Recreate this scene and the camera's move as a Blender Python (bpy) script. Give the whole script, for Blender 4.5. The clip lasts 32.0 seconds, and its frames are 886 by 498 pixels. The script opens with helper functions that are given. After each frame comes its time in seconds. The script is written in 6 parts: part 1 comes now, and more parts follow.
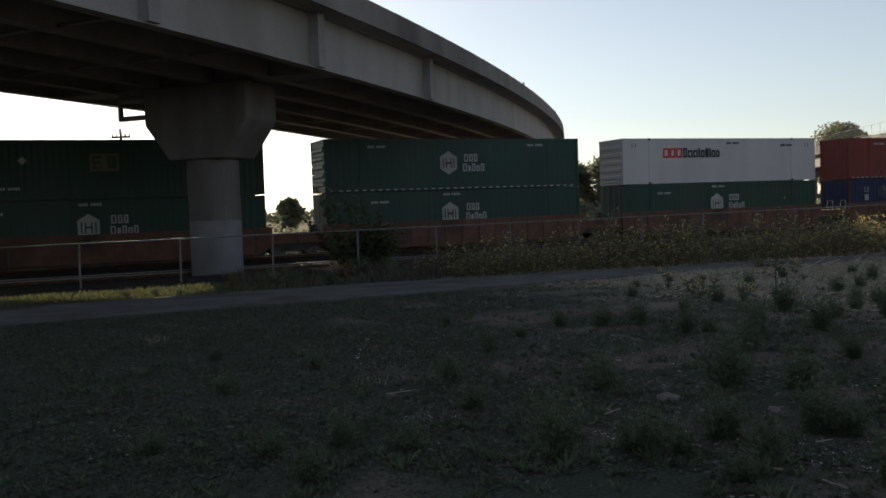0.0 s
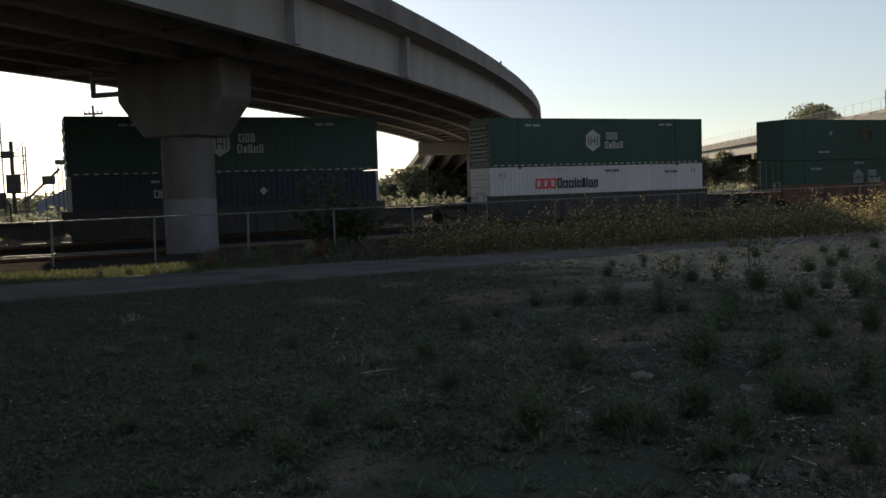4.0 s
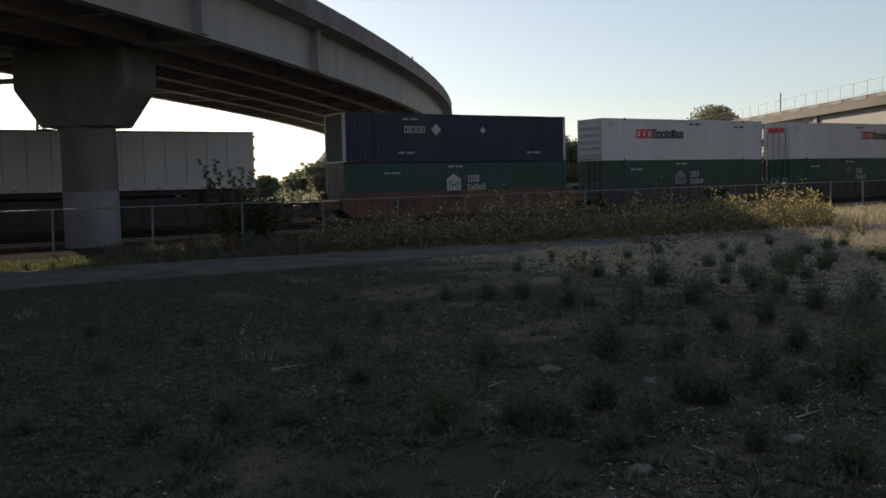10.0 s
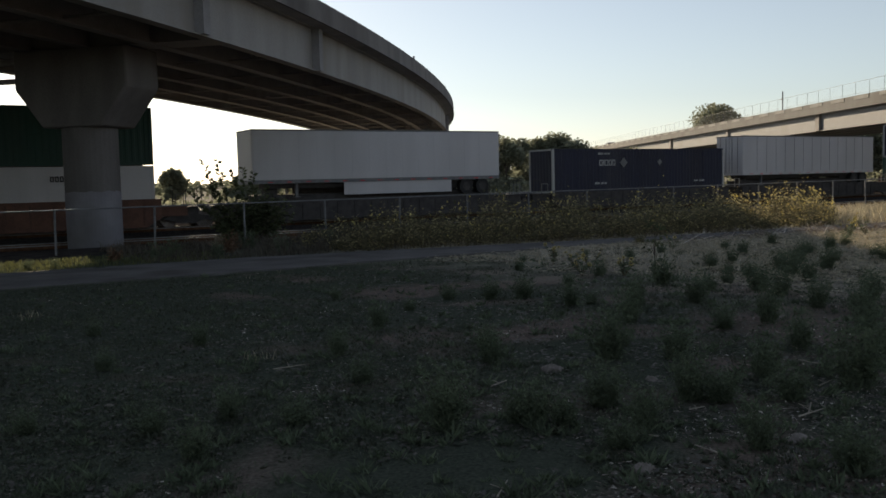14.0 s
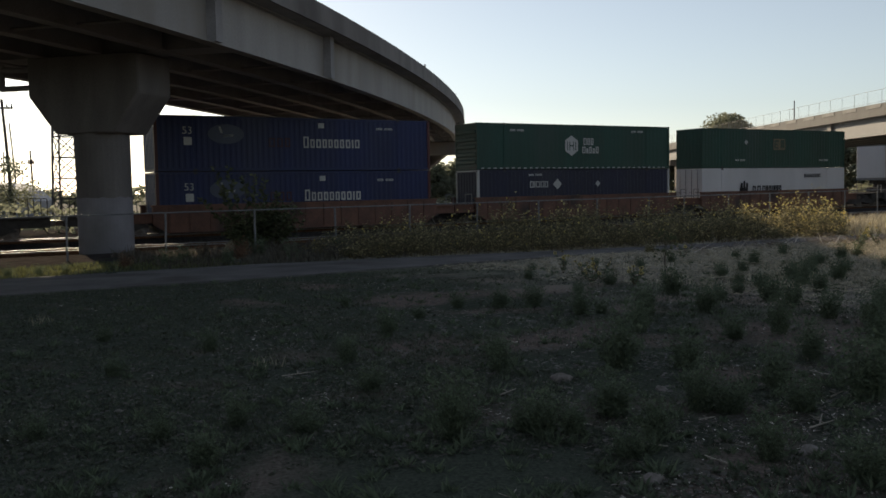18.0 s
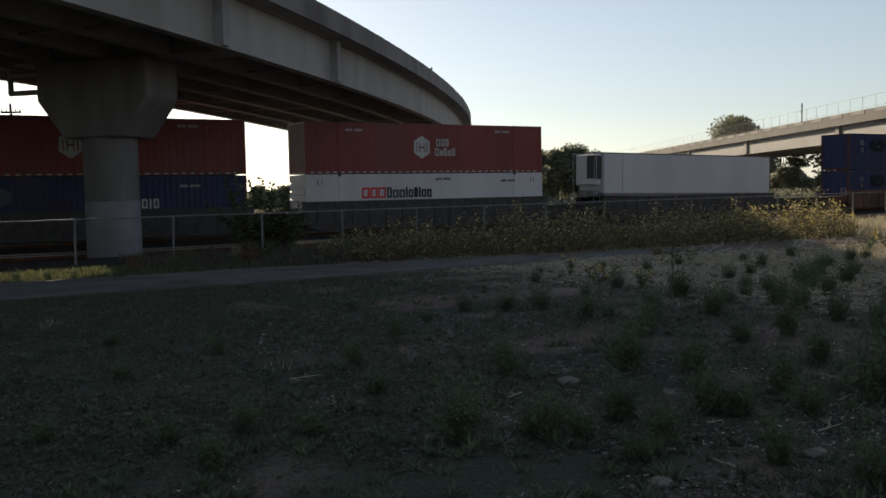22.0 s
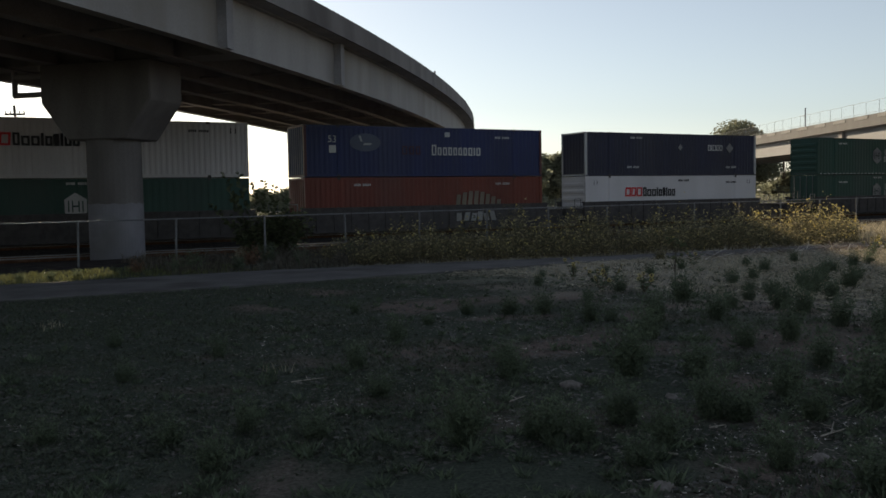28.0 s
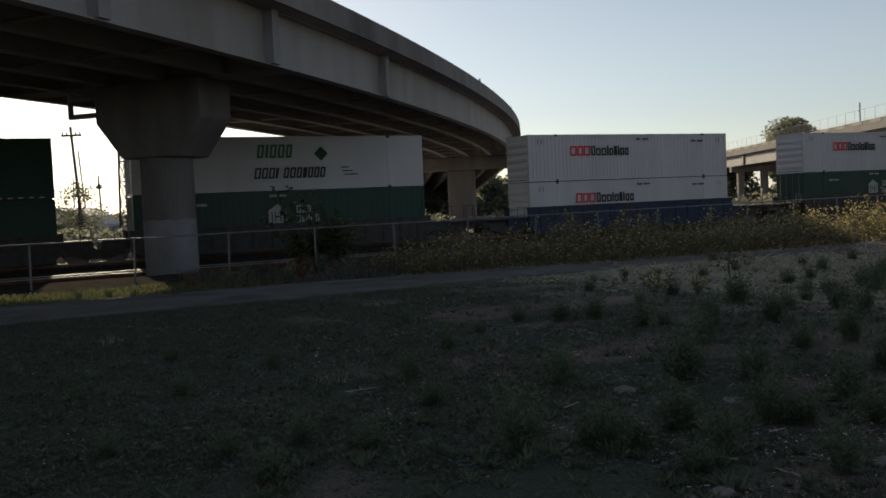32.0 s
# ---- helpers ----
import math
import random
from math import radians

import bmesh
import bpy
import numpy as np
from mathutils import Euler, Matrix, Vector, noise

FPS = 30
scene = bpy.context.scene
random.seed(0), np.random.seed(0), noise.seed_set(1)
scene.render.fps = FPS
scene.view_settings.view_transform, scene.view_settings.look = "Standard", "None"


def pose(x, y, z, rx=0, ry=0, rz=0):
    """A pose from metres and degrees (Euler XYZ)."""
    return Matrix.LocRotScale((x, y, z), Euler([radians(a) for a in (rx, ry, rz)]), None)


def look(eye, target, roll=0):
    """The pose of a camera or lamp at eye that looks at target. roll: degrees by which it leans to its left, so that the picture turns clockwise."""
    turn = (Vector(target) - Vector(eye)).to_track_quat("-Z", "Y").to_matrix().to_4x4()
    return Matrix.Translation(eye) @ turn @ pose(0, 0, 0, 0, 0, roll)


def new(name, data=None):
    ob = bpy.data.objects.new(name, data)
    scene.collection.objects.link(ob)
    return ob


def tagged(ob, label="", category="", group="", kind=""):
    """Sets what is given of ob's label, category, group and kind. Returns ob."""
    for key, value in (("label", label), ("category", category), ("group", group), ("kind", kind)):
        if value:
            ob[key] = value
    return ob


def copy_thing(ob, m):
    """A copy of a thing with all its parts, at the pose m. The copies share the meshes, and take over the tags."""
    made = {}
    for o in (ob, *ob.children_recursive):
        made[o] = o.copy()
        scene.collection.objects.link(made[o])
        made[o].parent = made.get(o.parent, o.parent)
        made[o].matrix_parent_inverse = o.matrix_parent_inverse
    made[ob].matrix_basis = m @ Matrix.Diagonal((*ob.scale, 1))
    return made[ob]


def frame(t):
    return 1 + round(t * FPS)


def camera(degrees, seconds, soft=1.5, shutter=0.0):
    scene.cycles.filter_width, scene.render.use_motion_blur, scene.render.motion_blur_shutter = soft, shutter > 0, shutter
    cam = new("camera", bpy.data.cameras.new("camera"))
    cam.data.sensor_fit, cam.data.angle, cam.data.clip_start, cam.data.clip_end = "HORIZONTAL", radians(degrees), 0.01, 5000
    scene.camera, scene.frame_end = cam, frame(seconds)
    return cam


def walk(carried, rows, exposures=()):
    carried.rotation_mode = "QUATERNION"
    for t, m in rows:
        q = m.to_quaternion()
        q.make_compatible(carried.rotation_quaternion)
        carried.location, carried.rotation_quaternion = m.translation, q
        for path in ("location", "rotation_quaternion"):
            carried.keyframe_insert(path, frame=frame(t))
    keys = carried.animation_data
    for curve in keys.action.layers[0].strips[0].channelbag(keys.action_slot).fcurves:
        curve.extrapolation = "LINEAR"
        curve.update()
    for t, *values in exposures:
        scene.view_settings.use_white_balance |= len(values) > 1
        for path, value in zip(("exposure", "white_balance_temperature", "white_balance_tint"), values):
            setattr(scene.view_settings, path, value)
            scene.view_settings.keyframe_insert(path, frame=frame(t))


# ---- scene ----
cam = camera(52.74, 32.0, soft=1.65)
EYE = (0.0, 0.0, 1.6)
# seconds, pitch, roll, yaw of the held camera
TURNS = [
    (0, 87.44, 2.09, -0.00), (0.5, 87.39, 2.16, 0.06), (1, 87.29, 2.23, -0.10), (1.5, 87.24, 2.17, -0.35),
    (2, 87.01, 2.11, 0.02), (2.5, 86.90, 2.29, 0.44), (3, 86.40, 2.20, 0.14), (3.5, 85.91, 1.94, -0.92),
    (5.5, 86.87, 2.65, -3.53), (6, 86.20, 2.44, -6.42), (6.5, 85.86, 1.75, -8.04), (7, 86.08, 1.05, -7.78),
    (7.5, 86.66, 0.92, -7.88), (8, 86.98, 1.61, -8.02), (8.5, 86.05, 1.65, -7.17), (9, 85.49, 1.52, -7.40),
    (9.5, 85.34, 1.31, -7.57), (10, 85.61, 1.22, -7.18), (10.5, 85.80, 1.04, -6.88), (11, 85.97, 0.98, -6.70),
    (11.5, 86.05, 0.97, -6.39), (12, 86.01, 0.97, -6.32), (12.5, 85.80, 1.32, -6.44), (13, 85.64, 1.33, -6.68),
    (13.5, 85.64, 1.28, -6.92), (14, 85.58, 1.35, -7.06), (14.5, 85.47, 1.29, -6.89), (15, 85.77, 1.01, -6.64),
    (15.5, 86.11, 0.91, -6.28), (17.5, 85.99, 1.00, -6.63), (18, 86.10, 1.04, -6.41), (18.5, 86.20, 1.13, -6.02),
    (19, 86.10, 1.18, -5.78), (19.5, 86.09, 1.30, -5.74), (20, 86.22, 1.24, -5.81), (20.5, 86.27, 1.11, -6.02),
    (21, 86.26, 1.23, -5.94), (21.5, 86.20, 1.31, -5.76), (22, 86.30, 1.16, -5.97), (22.5, 86.40, 1.04, -6.30),
    (23, 86.38, 0.97, -6.69), (23.5, 86.31, 1.03, -7.07), (24, 86.06, 1.16, -6.64), (24.5, 86.04, 1.18, -6.22),
    (25, 86.24, 1.11, -5.73), (25.5, 86.46, 1.03, -5.40), (27.5, 86.95, 0.96, -5.50), (28, 86.53, 0.94, -5.79),
    (28.5, 86.58, 1.40, -5.59), (29, 87.62, 3.25, -3.66), (29.5, 87.82, 3.41, -2.74), (30, 87.26, 3.13, -2.55),
    (30.5, 87.14, 3.02, -2.43), (31, 87.26, 3.03, -2.43), (31.5, 87.14, 2.84, -2.70), (32, 87.12, 2.58, -2.72),
]
EXPO = 0.17
walk(cam, [(t, pose(*EYE, a, b, c)) for t, a, b, c in TURNS], exposures=[(t, EXPO + e, 6620, 10.0) for t, e in ((0.0, 0.0), (6.2, 0.0), (7.0, 0.24), (7.7, 0.03), (8.4, 0.0), (29.0, 0.0), (29.6, -0.12), (30.2, -0.22), (32.0, -0.24))])

# ---- light: low evening sun behind the viaduct ----
SUN_AZ, SUN_EL = -18.8, 17.8          # degrees to the right of +y, above the horizon
world = bpy.data.worlds.new("evening_sky")
scene.world = world
world.use_nodes = True
nt = world.node_tree
sky = nt.nodes.new("ShaderNodeTexSky")
sky.sky_type, sky.sun_disc = "NISHITA", False
sky.sun_elevation, sky.sun_rotation = radians(SUN_EL), radians(SUN_AZ)
sky.air_density, sky.dust_density, sky.ozone_density = 1.0, 0.3, 2.4
haze = nt.nodes.new("ShaderNodeHueSaturation")
haze.inputs["Saturation"].default_value = 0.58
nt.links.new(sky.outputs[0], haze.inputs["Color"])
nt.links.new(haze.outputs[0], nt.nodes["Background"].inputs[0])
nt.nodes["Background"].inputs[1].default_value = 0.100
lamp = bpy.data.lights.new("sun", "SUN")
lamp.energy, lamp.angle, lamp.color = 5.0, radians(0.6), (1.0, 0.82, 0.58)
sun_dir = Vector((math.sin(radians(SUN_AZ)) * math.cos(radians(SUN_EL)), math.cos(radians(SUN_AZ)) * math.cos(radians(SUN_EL)), math.sin(radians(SUN_EL))))
sun_ob = new("sun", lamp)
sun_ob.matrix_world = look(sun_dir * 200, (0, 0, 0))

# ---- the plan: s runs along the railway, n across it, away from the camera ----
TH = radians(23.65)
U, V = Vector((math.cos(TH), math.sin(TH), 0)), Vector((-math.sin(TH), math.cos(TH), 0))
FACE_N = 47.15                        # the near side of the containers
TRACK_N = FACE_N + 1.295
RAIL_Z = -0.56
SPEED = 13.637


def W(s, n, z=0.0):
    return Vector((s * U.x + n * V.x, s * U.y + n * V.y, z))


def sn_of(x, y):
    return x * U.x + y * U.y, x * V.x + y * V.y


def ground_z(x, y):
    """The lie of the land: it falls gently to the fence, then to the railway bed."""
    s, n = sn_of(x, y)
    if n < 33:
        z = -0.016 * max(n, -20)
    elif n < 40:
        z = -0.528 - (n - 33) / 7 * 0.37
    else:
        z = -0.90
    return z + (noise.noise((x * 0.25, y * 0.25, 3.1)) * 0.05 if n < 33 else 0.0)


# ---- mesh helpers ----
def mesh_of(bm, name, smooth=False):
    me = bpy.data.meshes.new(name)
    bmesh.ops.recalc_face_normals(bm, faces=bm.faces)
    bm.to_mesh(me)
    bm.free()
    if smooth:
        for f in me.polygons:
            f.use_smooth = True
    return me


def raw_mesh(name, verts, faces, material):
    me = bpy.data.meshes.new(name)
    me.from_pydata(verts, [], faces)
    me.update()
    me.materials.append(material)
    return me


def part(name, bm, material, parent=None, label="", m=None, smooth=False):
    """Links a bmesh (or a finished mesh) as one object, under a thing or a part."""
    me = bm if isinstance(bm, bpy.types.Mesh) else mesh_of(bm, name, smooth)
    if material is not None and not me.materials:
        me.materials.append(material)
    ob = new(name, me)
    if parent is not None:
        ob.parent = parent
    if m is not None:
        ob.matrix_basis = m
    if label:
        ob["label"] = label
    return ob


def thing(name, label, category, m=None, group="", kind=""):
    ob = new(name)
    ob.empty_display_size = 0.2
    if m is not None:
        ob.matrix_basis = m
    return tagged(ob, label, category, group, kind)


def box(bm, x0, x1, y0, y1, z0, z1):
    vs = [bm.verts.new(c) for c in ((x0, y0, z0), (x1, y0, z0), (x1, y1, z0), (x0, y1, z0), (x0, y0, z1), (x1, y0, z1), (x1, y1, z1), (x0, y1, z1))]
    for f in ((3, 2, 1, 0), (4, 5, 6, 7), (0, 1, 5, 4), (1, 2, 6, 5), (2, 3, 7, 6), (3, 0, 4, 7)):
        bm.faces.new([vs[i] for i in f])
    return vs


def bevelled(bm, w=0.02, seg=1):
    bmesh.ops.bevel(bm, geom=list(bm.edges), offset=w, segments=seg, affect="EDGES", profile=0.6)
    return bm


def one_box(*c, bevel=0.0):
    bm = bmesh.new()
    box(bm, *c)
    return bevelled(bm, bevel) if bevel else bm


def tube(bm, a, b, r, n=8, r2=None, cap=True):
    a, b = Vector(a), Vector(b)
    q = (b - a).to_track_quat("Z", "Y")
    r2 = r if r2 is None else r2
    lo = [bm.verts.new(a + q @ Vector((r * math.cos(k * math.tau / n), r * math.sin(k * math.tau / n), 0))) for k in range(n)]
    hi = [bm.verts.new(b + q @ Vector((r2 * math.cos(k * math.tau / n), r2 * math.sin(k * math.tau / n), 0))) for k in range(n)]
    for k in range(n):
        bm.faces.new((lo[k], lo[(k + 1) % n], hi[(k + 1) % n], hi[k]))
    if cap:
        bm.faces.new(lo[::-1])
        bm.faces.new(hi)


def prism(bm, prof, y0, y1, axes="xz"):
    """Extrudes a closed outline: along y for an outline in x and z, along x for one in y and z, along z for one in x and y."""
    def at(a, b, h):
        return {"xz": (a, h, b), "yz": (h, a, b), "xy": (a, b, h)}[axes]
    lo = [bm.verts.new(at(a, b, y0)) for a, b in prof]
    hi = [bm.verts.new(at(a, b, y1)) for a, b in prof]
    k = len(prof)
    bm.faces.new(lo)
    bm.faces.new(hi[::-1])
    for i in range(k):
        bm.faces.new((lo[i], hi[i], hi[(i + 1) % k], lo[(i + 1) % k]))


def text_mesh(words, size, material, name="mark", spacing=1.0):
    cu = bpy.data.curves.new(name, "FONT")
    cu.body, cu.size, cu.extrude, cu.align_x, cu.align_y, cu.space_character = words, size, 0.002, "CENTER", "CENTER", spacing
    tmp = bpy.data.objects.new(name, cu)
    scene.collection.objects.link(tmp)
    me = bpy.data.meshes.new_from_object(tmp.evaluated_get(bpy.context.evaluated_depsgraph_get()))
    bpy.data.objects.remove(tmp)
    bpy.data.curves.remove(cu)
    me.name = name
    me.materials.clear()
    me.materials.append(material)
    return me


# ---- materials ----
def surface(name, c1, c2, rough=0.7, metal=0.0, scale=3.0, bump=0.15, fine=40.0, streak=None, stain=None, coords="Object", rand=0.0, spec=0.5, c3=None):
    """Two colours mixed by noise at two scales, with roughness wear and bump; streak stretches the noise along z; stain is a third, dirty colour in patches."""
    m = bpy.data.materials.new(name)
    m.use_nodes = True
    t = m.node_tree
    b = t.nodes["Principled BSDF"]
    b.inputs["Metallic"].default_value = metal
    b.inputs["Specular IOR Level"].default_value = spec
    tc = t.nodes.new("ShaderNodeTexCoord")
    mp = t.nodes.new("ShaderNodeMapping")
    t.links.new(tc.outputs[coords], mp.inputs[0])
    if streak:
        mp.inputs["Scale"].default_value = streak
    def noise_node(sc, detail, vec):
        n = t.nodes.new("ShaderNodeTexNoise")
        n.inputs["Scale"].default_value, n.inputs["Detail"].default_value = sc, detail
        t.links.new(vec, n.inputs["Vector"])
        return n
    n1, n2 = noise_node(scale, 6, mp.outputs[0]), noise_node(fine, 3, tc.outputs[coords])
    add = t.nodes.new("ShaderNodeMath")
    add.operation = "MULTIPLY_ADD"
    add.inputs[1].default_value = 0.45
    t.links.new(n2.outputs[0], add.inputs[0])
    sub = t.nodes.new("ShaderNodeMath")
    sub.operation = "SUBTRACT"
    sub.inputs[1].default_value = 0.22
    t.links.new(n1.outputs[0], sub.inputs[0])
    t.links.new(sub.outputs[0], add.inputs[2])
    ramp = t.nodes.new("ShaderNodeValToRGB")
    ramp.color_ramp.elements[0].position, ramp.color_ramp.elements[1].position = 0.32, 0.68
    ramp.color_ramp.elements[0].color, ramp.color_ramp.elements[1].color = (*c1, 1), (*c2, 1)
    if c3:
        e = ramp.color_ramp.elements.new(0.52)
        e.color = (*c3, 1)
    t.links.new(add.outputs[0], ramp.inputs[0])
    col = ramp.outputs[0]
    if stain:
        n3 = noise_node(scale * 0.37, 5, mp.outputs[0])
        r3 = t.nodes.new("ShaderNodeValToRGB")
        r3.color_ramp.elements[0].position, r3.color_ramp.elements[1].position = 0.52, 0.72
        t.links.new(n3.outputs[0], r3.inputs[0])
        mix = t.nodes.new("ShaderNodeMix")
        mix.data_type = "RGBA"
        t.links.new(r3.outputs[0], mix.inputs["Factor"])
        t.links.new(col, mix.inputs[6])
        mix.inputs[7].default_value = (*stain, 1)
        col = mix.outputs[2]
    if rand:
        oi = t.nodes.new("ShaderNodeObjectInfo")
        hsv = t.nodes.new("ShaderNodeHueSaturation")
        mr = t.nodes.new("ShaderNodeMapRange")
        mr.inputs[3].default_value, mr.inputs[4].default_value = 1 - rand, 1 + rand
        t.links.new(oi.outputs["Random"], mr.inputs[0])
        t.links.new(mr.outputs[0], hsv.inputs["Value"])
        t.links.new(col, hsv.inputs["Color"])
        col = hsv.outputs[0]
    t.links.new(col, b.inputs["Base Color"])
    rr = t.nodes.new("ShaderNodeMapRange")
    rr.inputs[3].default_value, rr.inputs[4].default_value = max(rough - 0.12, 0.05), min(rough + 0.12, 1.0)
    t.links.new(n1.outputs[0], rr.inputs[0])
    t.links.new(rr.outputs[0], b.inputs["Roughness"])
    if bump:
        bp = t.nodes.new("ShaderNodeBump")
        bp.inputs["Strength"].default_value, bp.inputs["Distance"].default_value = bump, 0.02
        t.links.new(add.outputs[0], bp.inputs["Height"])
        t.links.new(bp.outputs[0], b.inputs["Normal"])
    return m


def leafy(name, c1, c2, trans=0.35, mid=None):
    """Leaves: each island its own tint, with light shining through."""
    m = bpy.data.materials.new(name)
    m.use_nodes = True
    t = m.node_tree
    b = t.nodes["Principled BSDF"]
    b.inputs["Roughness"].default_value = 0.6
    b.inputs["Specular IOR Level"].default_value = 0.25
    g = t.nodes.new("ShaderNodeNewGeometry")
    ramp = t.nodes.new("ShaderNodeValToRGB")
    ramp.color_ramp.elements[0].color, ramp.color_ramp.elements[1].color = (*c1, 1), (*c2, 1)
    if mid:
        e = ramp.color_ramp.elements.new(0.7)
        e.color = (*mid, 1)
    t.links.new(g.outputs["Random Per Island"], ramp.inputs[0])
    t.links.new(ramp.outputs[0], b.inputs["Base Color"])
    tr = t.nodes.new("ShaderNodeBsdfTranslucent")
    t.links.new(ramp.outputs[0], tr.inputs[0])
    mx = t.nodes.new("ShaderNodeMixShader")
    mx.inputs[0].default_value = trans
    t.links.new(b.outputs[0], mx.inputs[1])
    t.links.new(tr.outputs[0], mx.inputs[2])
    t.links.new(mx.outputs[0], t.nodes["Material Output"].inputs[0])
    return m


M_CINDER = surface("dark_cinders", (0.045, 0.04, 0.038), (0.085, 0.075, 0.07), 0.95, scale=2.0, bump=1.0, fine=30, spec=0.0)
M_PATH = surface("worn_asphalt", (0.10, 0.095, 0.092), (0.155, 0.147, 0.141), 0.95, scale=1.1, bump=0.4, fine=45, stain=(0.075, 0.068, 0.062), spec=0.03)
M_BALLAST = surface("ballast", (0.025, 0.023, 0.023), (0.075, 0.07, 0.068), 0.95, scale=9, bump=1.0, fine=45, spec=0.0)
M_RAIL = surface("rail_steel", (0.18, 0.175, 0.17), (0.27, 0.265, 0.26), 0.52, 0.6, scale=4, bump=0.05)
M_RAILSIDE = surface("rusty_rail", (0.07, 0.035, 0.02), (0.14, 0.075, 0.045), 0.85, 0.0, scale=6, spec=0.0)
M_TIE = surface("sleeper_wood", (0.04, 0.032, 0.026), (0.10, 0.085, 0.07), 0.95, scale=5, spec=0.0)
M_CONC = surface("concrete", (0.155, 0.143, 0.138), (0.245, 0.228, 0.22), 0.9, scale=0.7, bump=0.25, fine=26, streak=(1, 1, 0.25), stain=(0.115, 0.104, 0.10), spec=0.25)
M_PIER = surface("stained_column_concrete", (0.12, 0.11, 0.106), (0.20, 0.185, 0.178), 0.9, scale=0.7, bump=0.25, fine=26, streak=(1, 1, 0.25), stain=(0.09, 0.081, 0.077), spec=0.2)
# the deck's concrete, with extra light under the viaduct put into its colour
M_SOFFIT = surface("lightened_soffit_concrete", (0.24, 0.226, 0.222), (0.33, 0.315, 0.308), 0.9, scale=0.7, bump=0.2, fine=26, stain=(0.19, 0.178, 0.172), spec=0.2)
M_CONC_NEW = surface("painted_concrete", (0.195, 0.188, 0.205), (0.255, 0.247, 0.266), 0.85, scale=0.9, bump=0.15, fine=30, stain=(0.14, 0.135, 0.132), spec=0.25)
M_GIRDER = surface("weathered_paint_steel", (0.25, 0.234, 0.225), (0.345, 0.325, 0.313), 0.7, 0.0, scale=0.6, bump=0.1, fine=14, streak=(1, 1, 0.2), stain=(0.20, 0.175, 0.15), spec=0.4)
# a slightly darker tone than the two edge girders have
M_GIRDER_IN = surface("darker_girder_tone", (0.20, 0.186, 0.188), (0.30, 0.284, 0.284), 0.75, 0.0, scale=0.8, bump=0.1, fine=14)
M_GALV = surface("galvanised_pipe", (0.12, 0.12, 0.125), (0.20, 0.20, 0.205), 0.6, 0.3, scale=5, bump=0.05)



def soil_material():
    """Field soil: a thin grey-green crust, bare reddish earth in patches, and pale duff where the ground is driest."""
    m = bpy.data.materials.new("field_soil")
    m.use_nodes = True
    t = m.node_tree
    b = t.nodes["Principled BSDF"]
    b.inputs["Specular IOR Level"].default_value = 0.0
    b.inputs["Roughness"].default_value = 0.95
    tc = t.nodes.new("ShaderNodeTexCoord")
    sep = t.nodes.new("ShaderNodeSeparateXYZ")
    t.links.new(tc.outputs["Object"], sep.inputs[0])

    def noise_out(sc, detail, w):
        mp = t.nodes.new("ShaderNodeMapping")
        mp.inputs["Location"].default_value = (w, w * 0.7, 0)
        t.links.new(tc.outputs["Object"], mp.inputs[0])
        n = t.nodes.new("ShaderNodeTexNoise")
        n.inputs["Scale"].default_value, n.inputs["Detail"].default_value = sc, detail
        t.links.new(mp.outputs[0], n.inputs["Vector"])
        return n.outputs[0]

    def calc(op, a, c):
        n = t.nodes.new("ShaderNodeMath")
        n.operation = op
        for k, v in enumerate((a, c)):
            if isinstance(v, float):
                n.inputs[k].default_value = v
            else:
                t.links.new(v, n.inputs[k])
        return n.outputs[0]

    def span(v, lo, hi):
        n = t.nodes.new("ShaderNodeMapRange")
        n.inputs[1].default_value, n.inputs[2].default_value = lo, hi
        t.links.new(v, n.inputs[0])
        return n.outputs[0]

    def mix(f, a, c):
        n = t.nodes.new("ShaderNodeMix")
        n.data_type = "RGBA"
        t.links.new(f, n.inputs["Factor"])
        for k, v in ((6, a), (7, c)):
            if isinstance(v, tuple):
                n.inputs[k].default_value = (*v, 1)
            else:
                t.links.new(v, n.inputs[k])
        return n.outputs[2]

    along = calc("ADD", calc("MULTIPLY", sep.outputs[0], U.x), calc("MULTIPLY", sep.outputs[1], U.y))
    across = calc("ADD", calc("MULTIPLY", sep.outputs[0], V.x), calc("MULTIPLY", sep.outputs[1], V.y))
    grain = noise_out(34.0, 4, 0.0)
    crust = mix(span(grain, 0.3, 0.7), (0.041, 0.048, 0.037), (0.094, 0.105, 0.079))
    earth = mix(span(grain, 0.3, 0.7), (0.095, 0.075, 0.065), (0.22, 0.175, 0.147))
    duff = mix(span(noise_out(60.0, 3, 3.0), 0.3, 0.7), (0.245, 0.225, 0.182), (0.56, 0.51, 0.41))
    bare = calc("ADD", noise_out(0.55, 5, 11.0), calc("MULTIPLY", sep.outputs[0], 0.018))
    col = mix(span(bare, 0.53, 0.66), crust, earth)
    dry = calc("MULTIPLY", span(along, 8.0, 15.0), span(across, 4.0, 8.0))
    dry = calc("MULTIPLY", dry, span(calc("ADD", noise_out(0.8, 6, 21.0), calc("MULTIPLY", dry, 0.26)), 0.40, 0.64))
    col = mix(dry, col, duff)
    t.links.new(col, b.inputs["Base Color"])
    bp = t.nodes.new("ShaderNodeBump")
    bp.inputs["Strength"].default_value, bp.inputs["Distance"].default_value = 1.0, 0.02
    t.links.new(calc("ADD", grain, noise_out(6.0, 5, 5.0)), bp.inputs["Height"])
    t.links.new(bp.outputs[0], b.inputs["Normal"])
    return m


M_SOIL = soil_material()

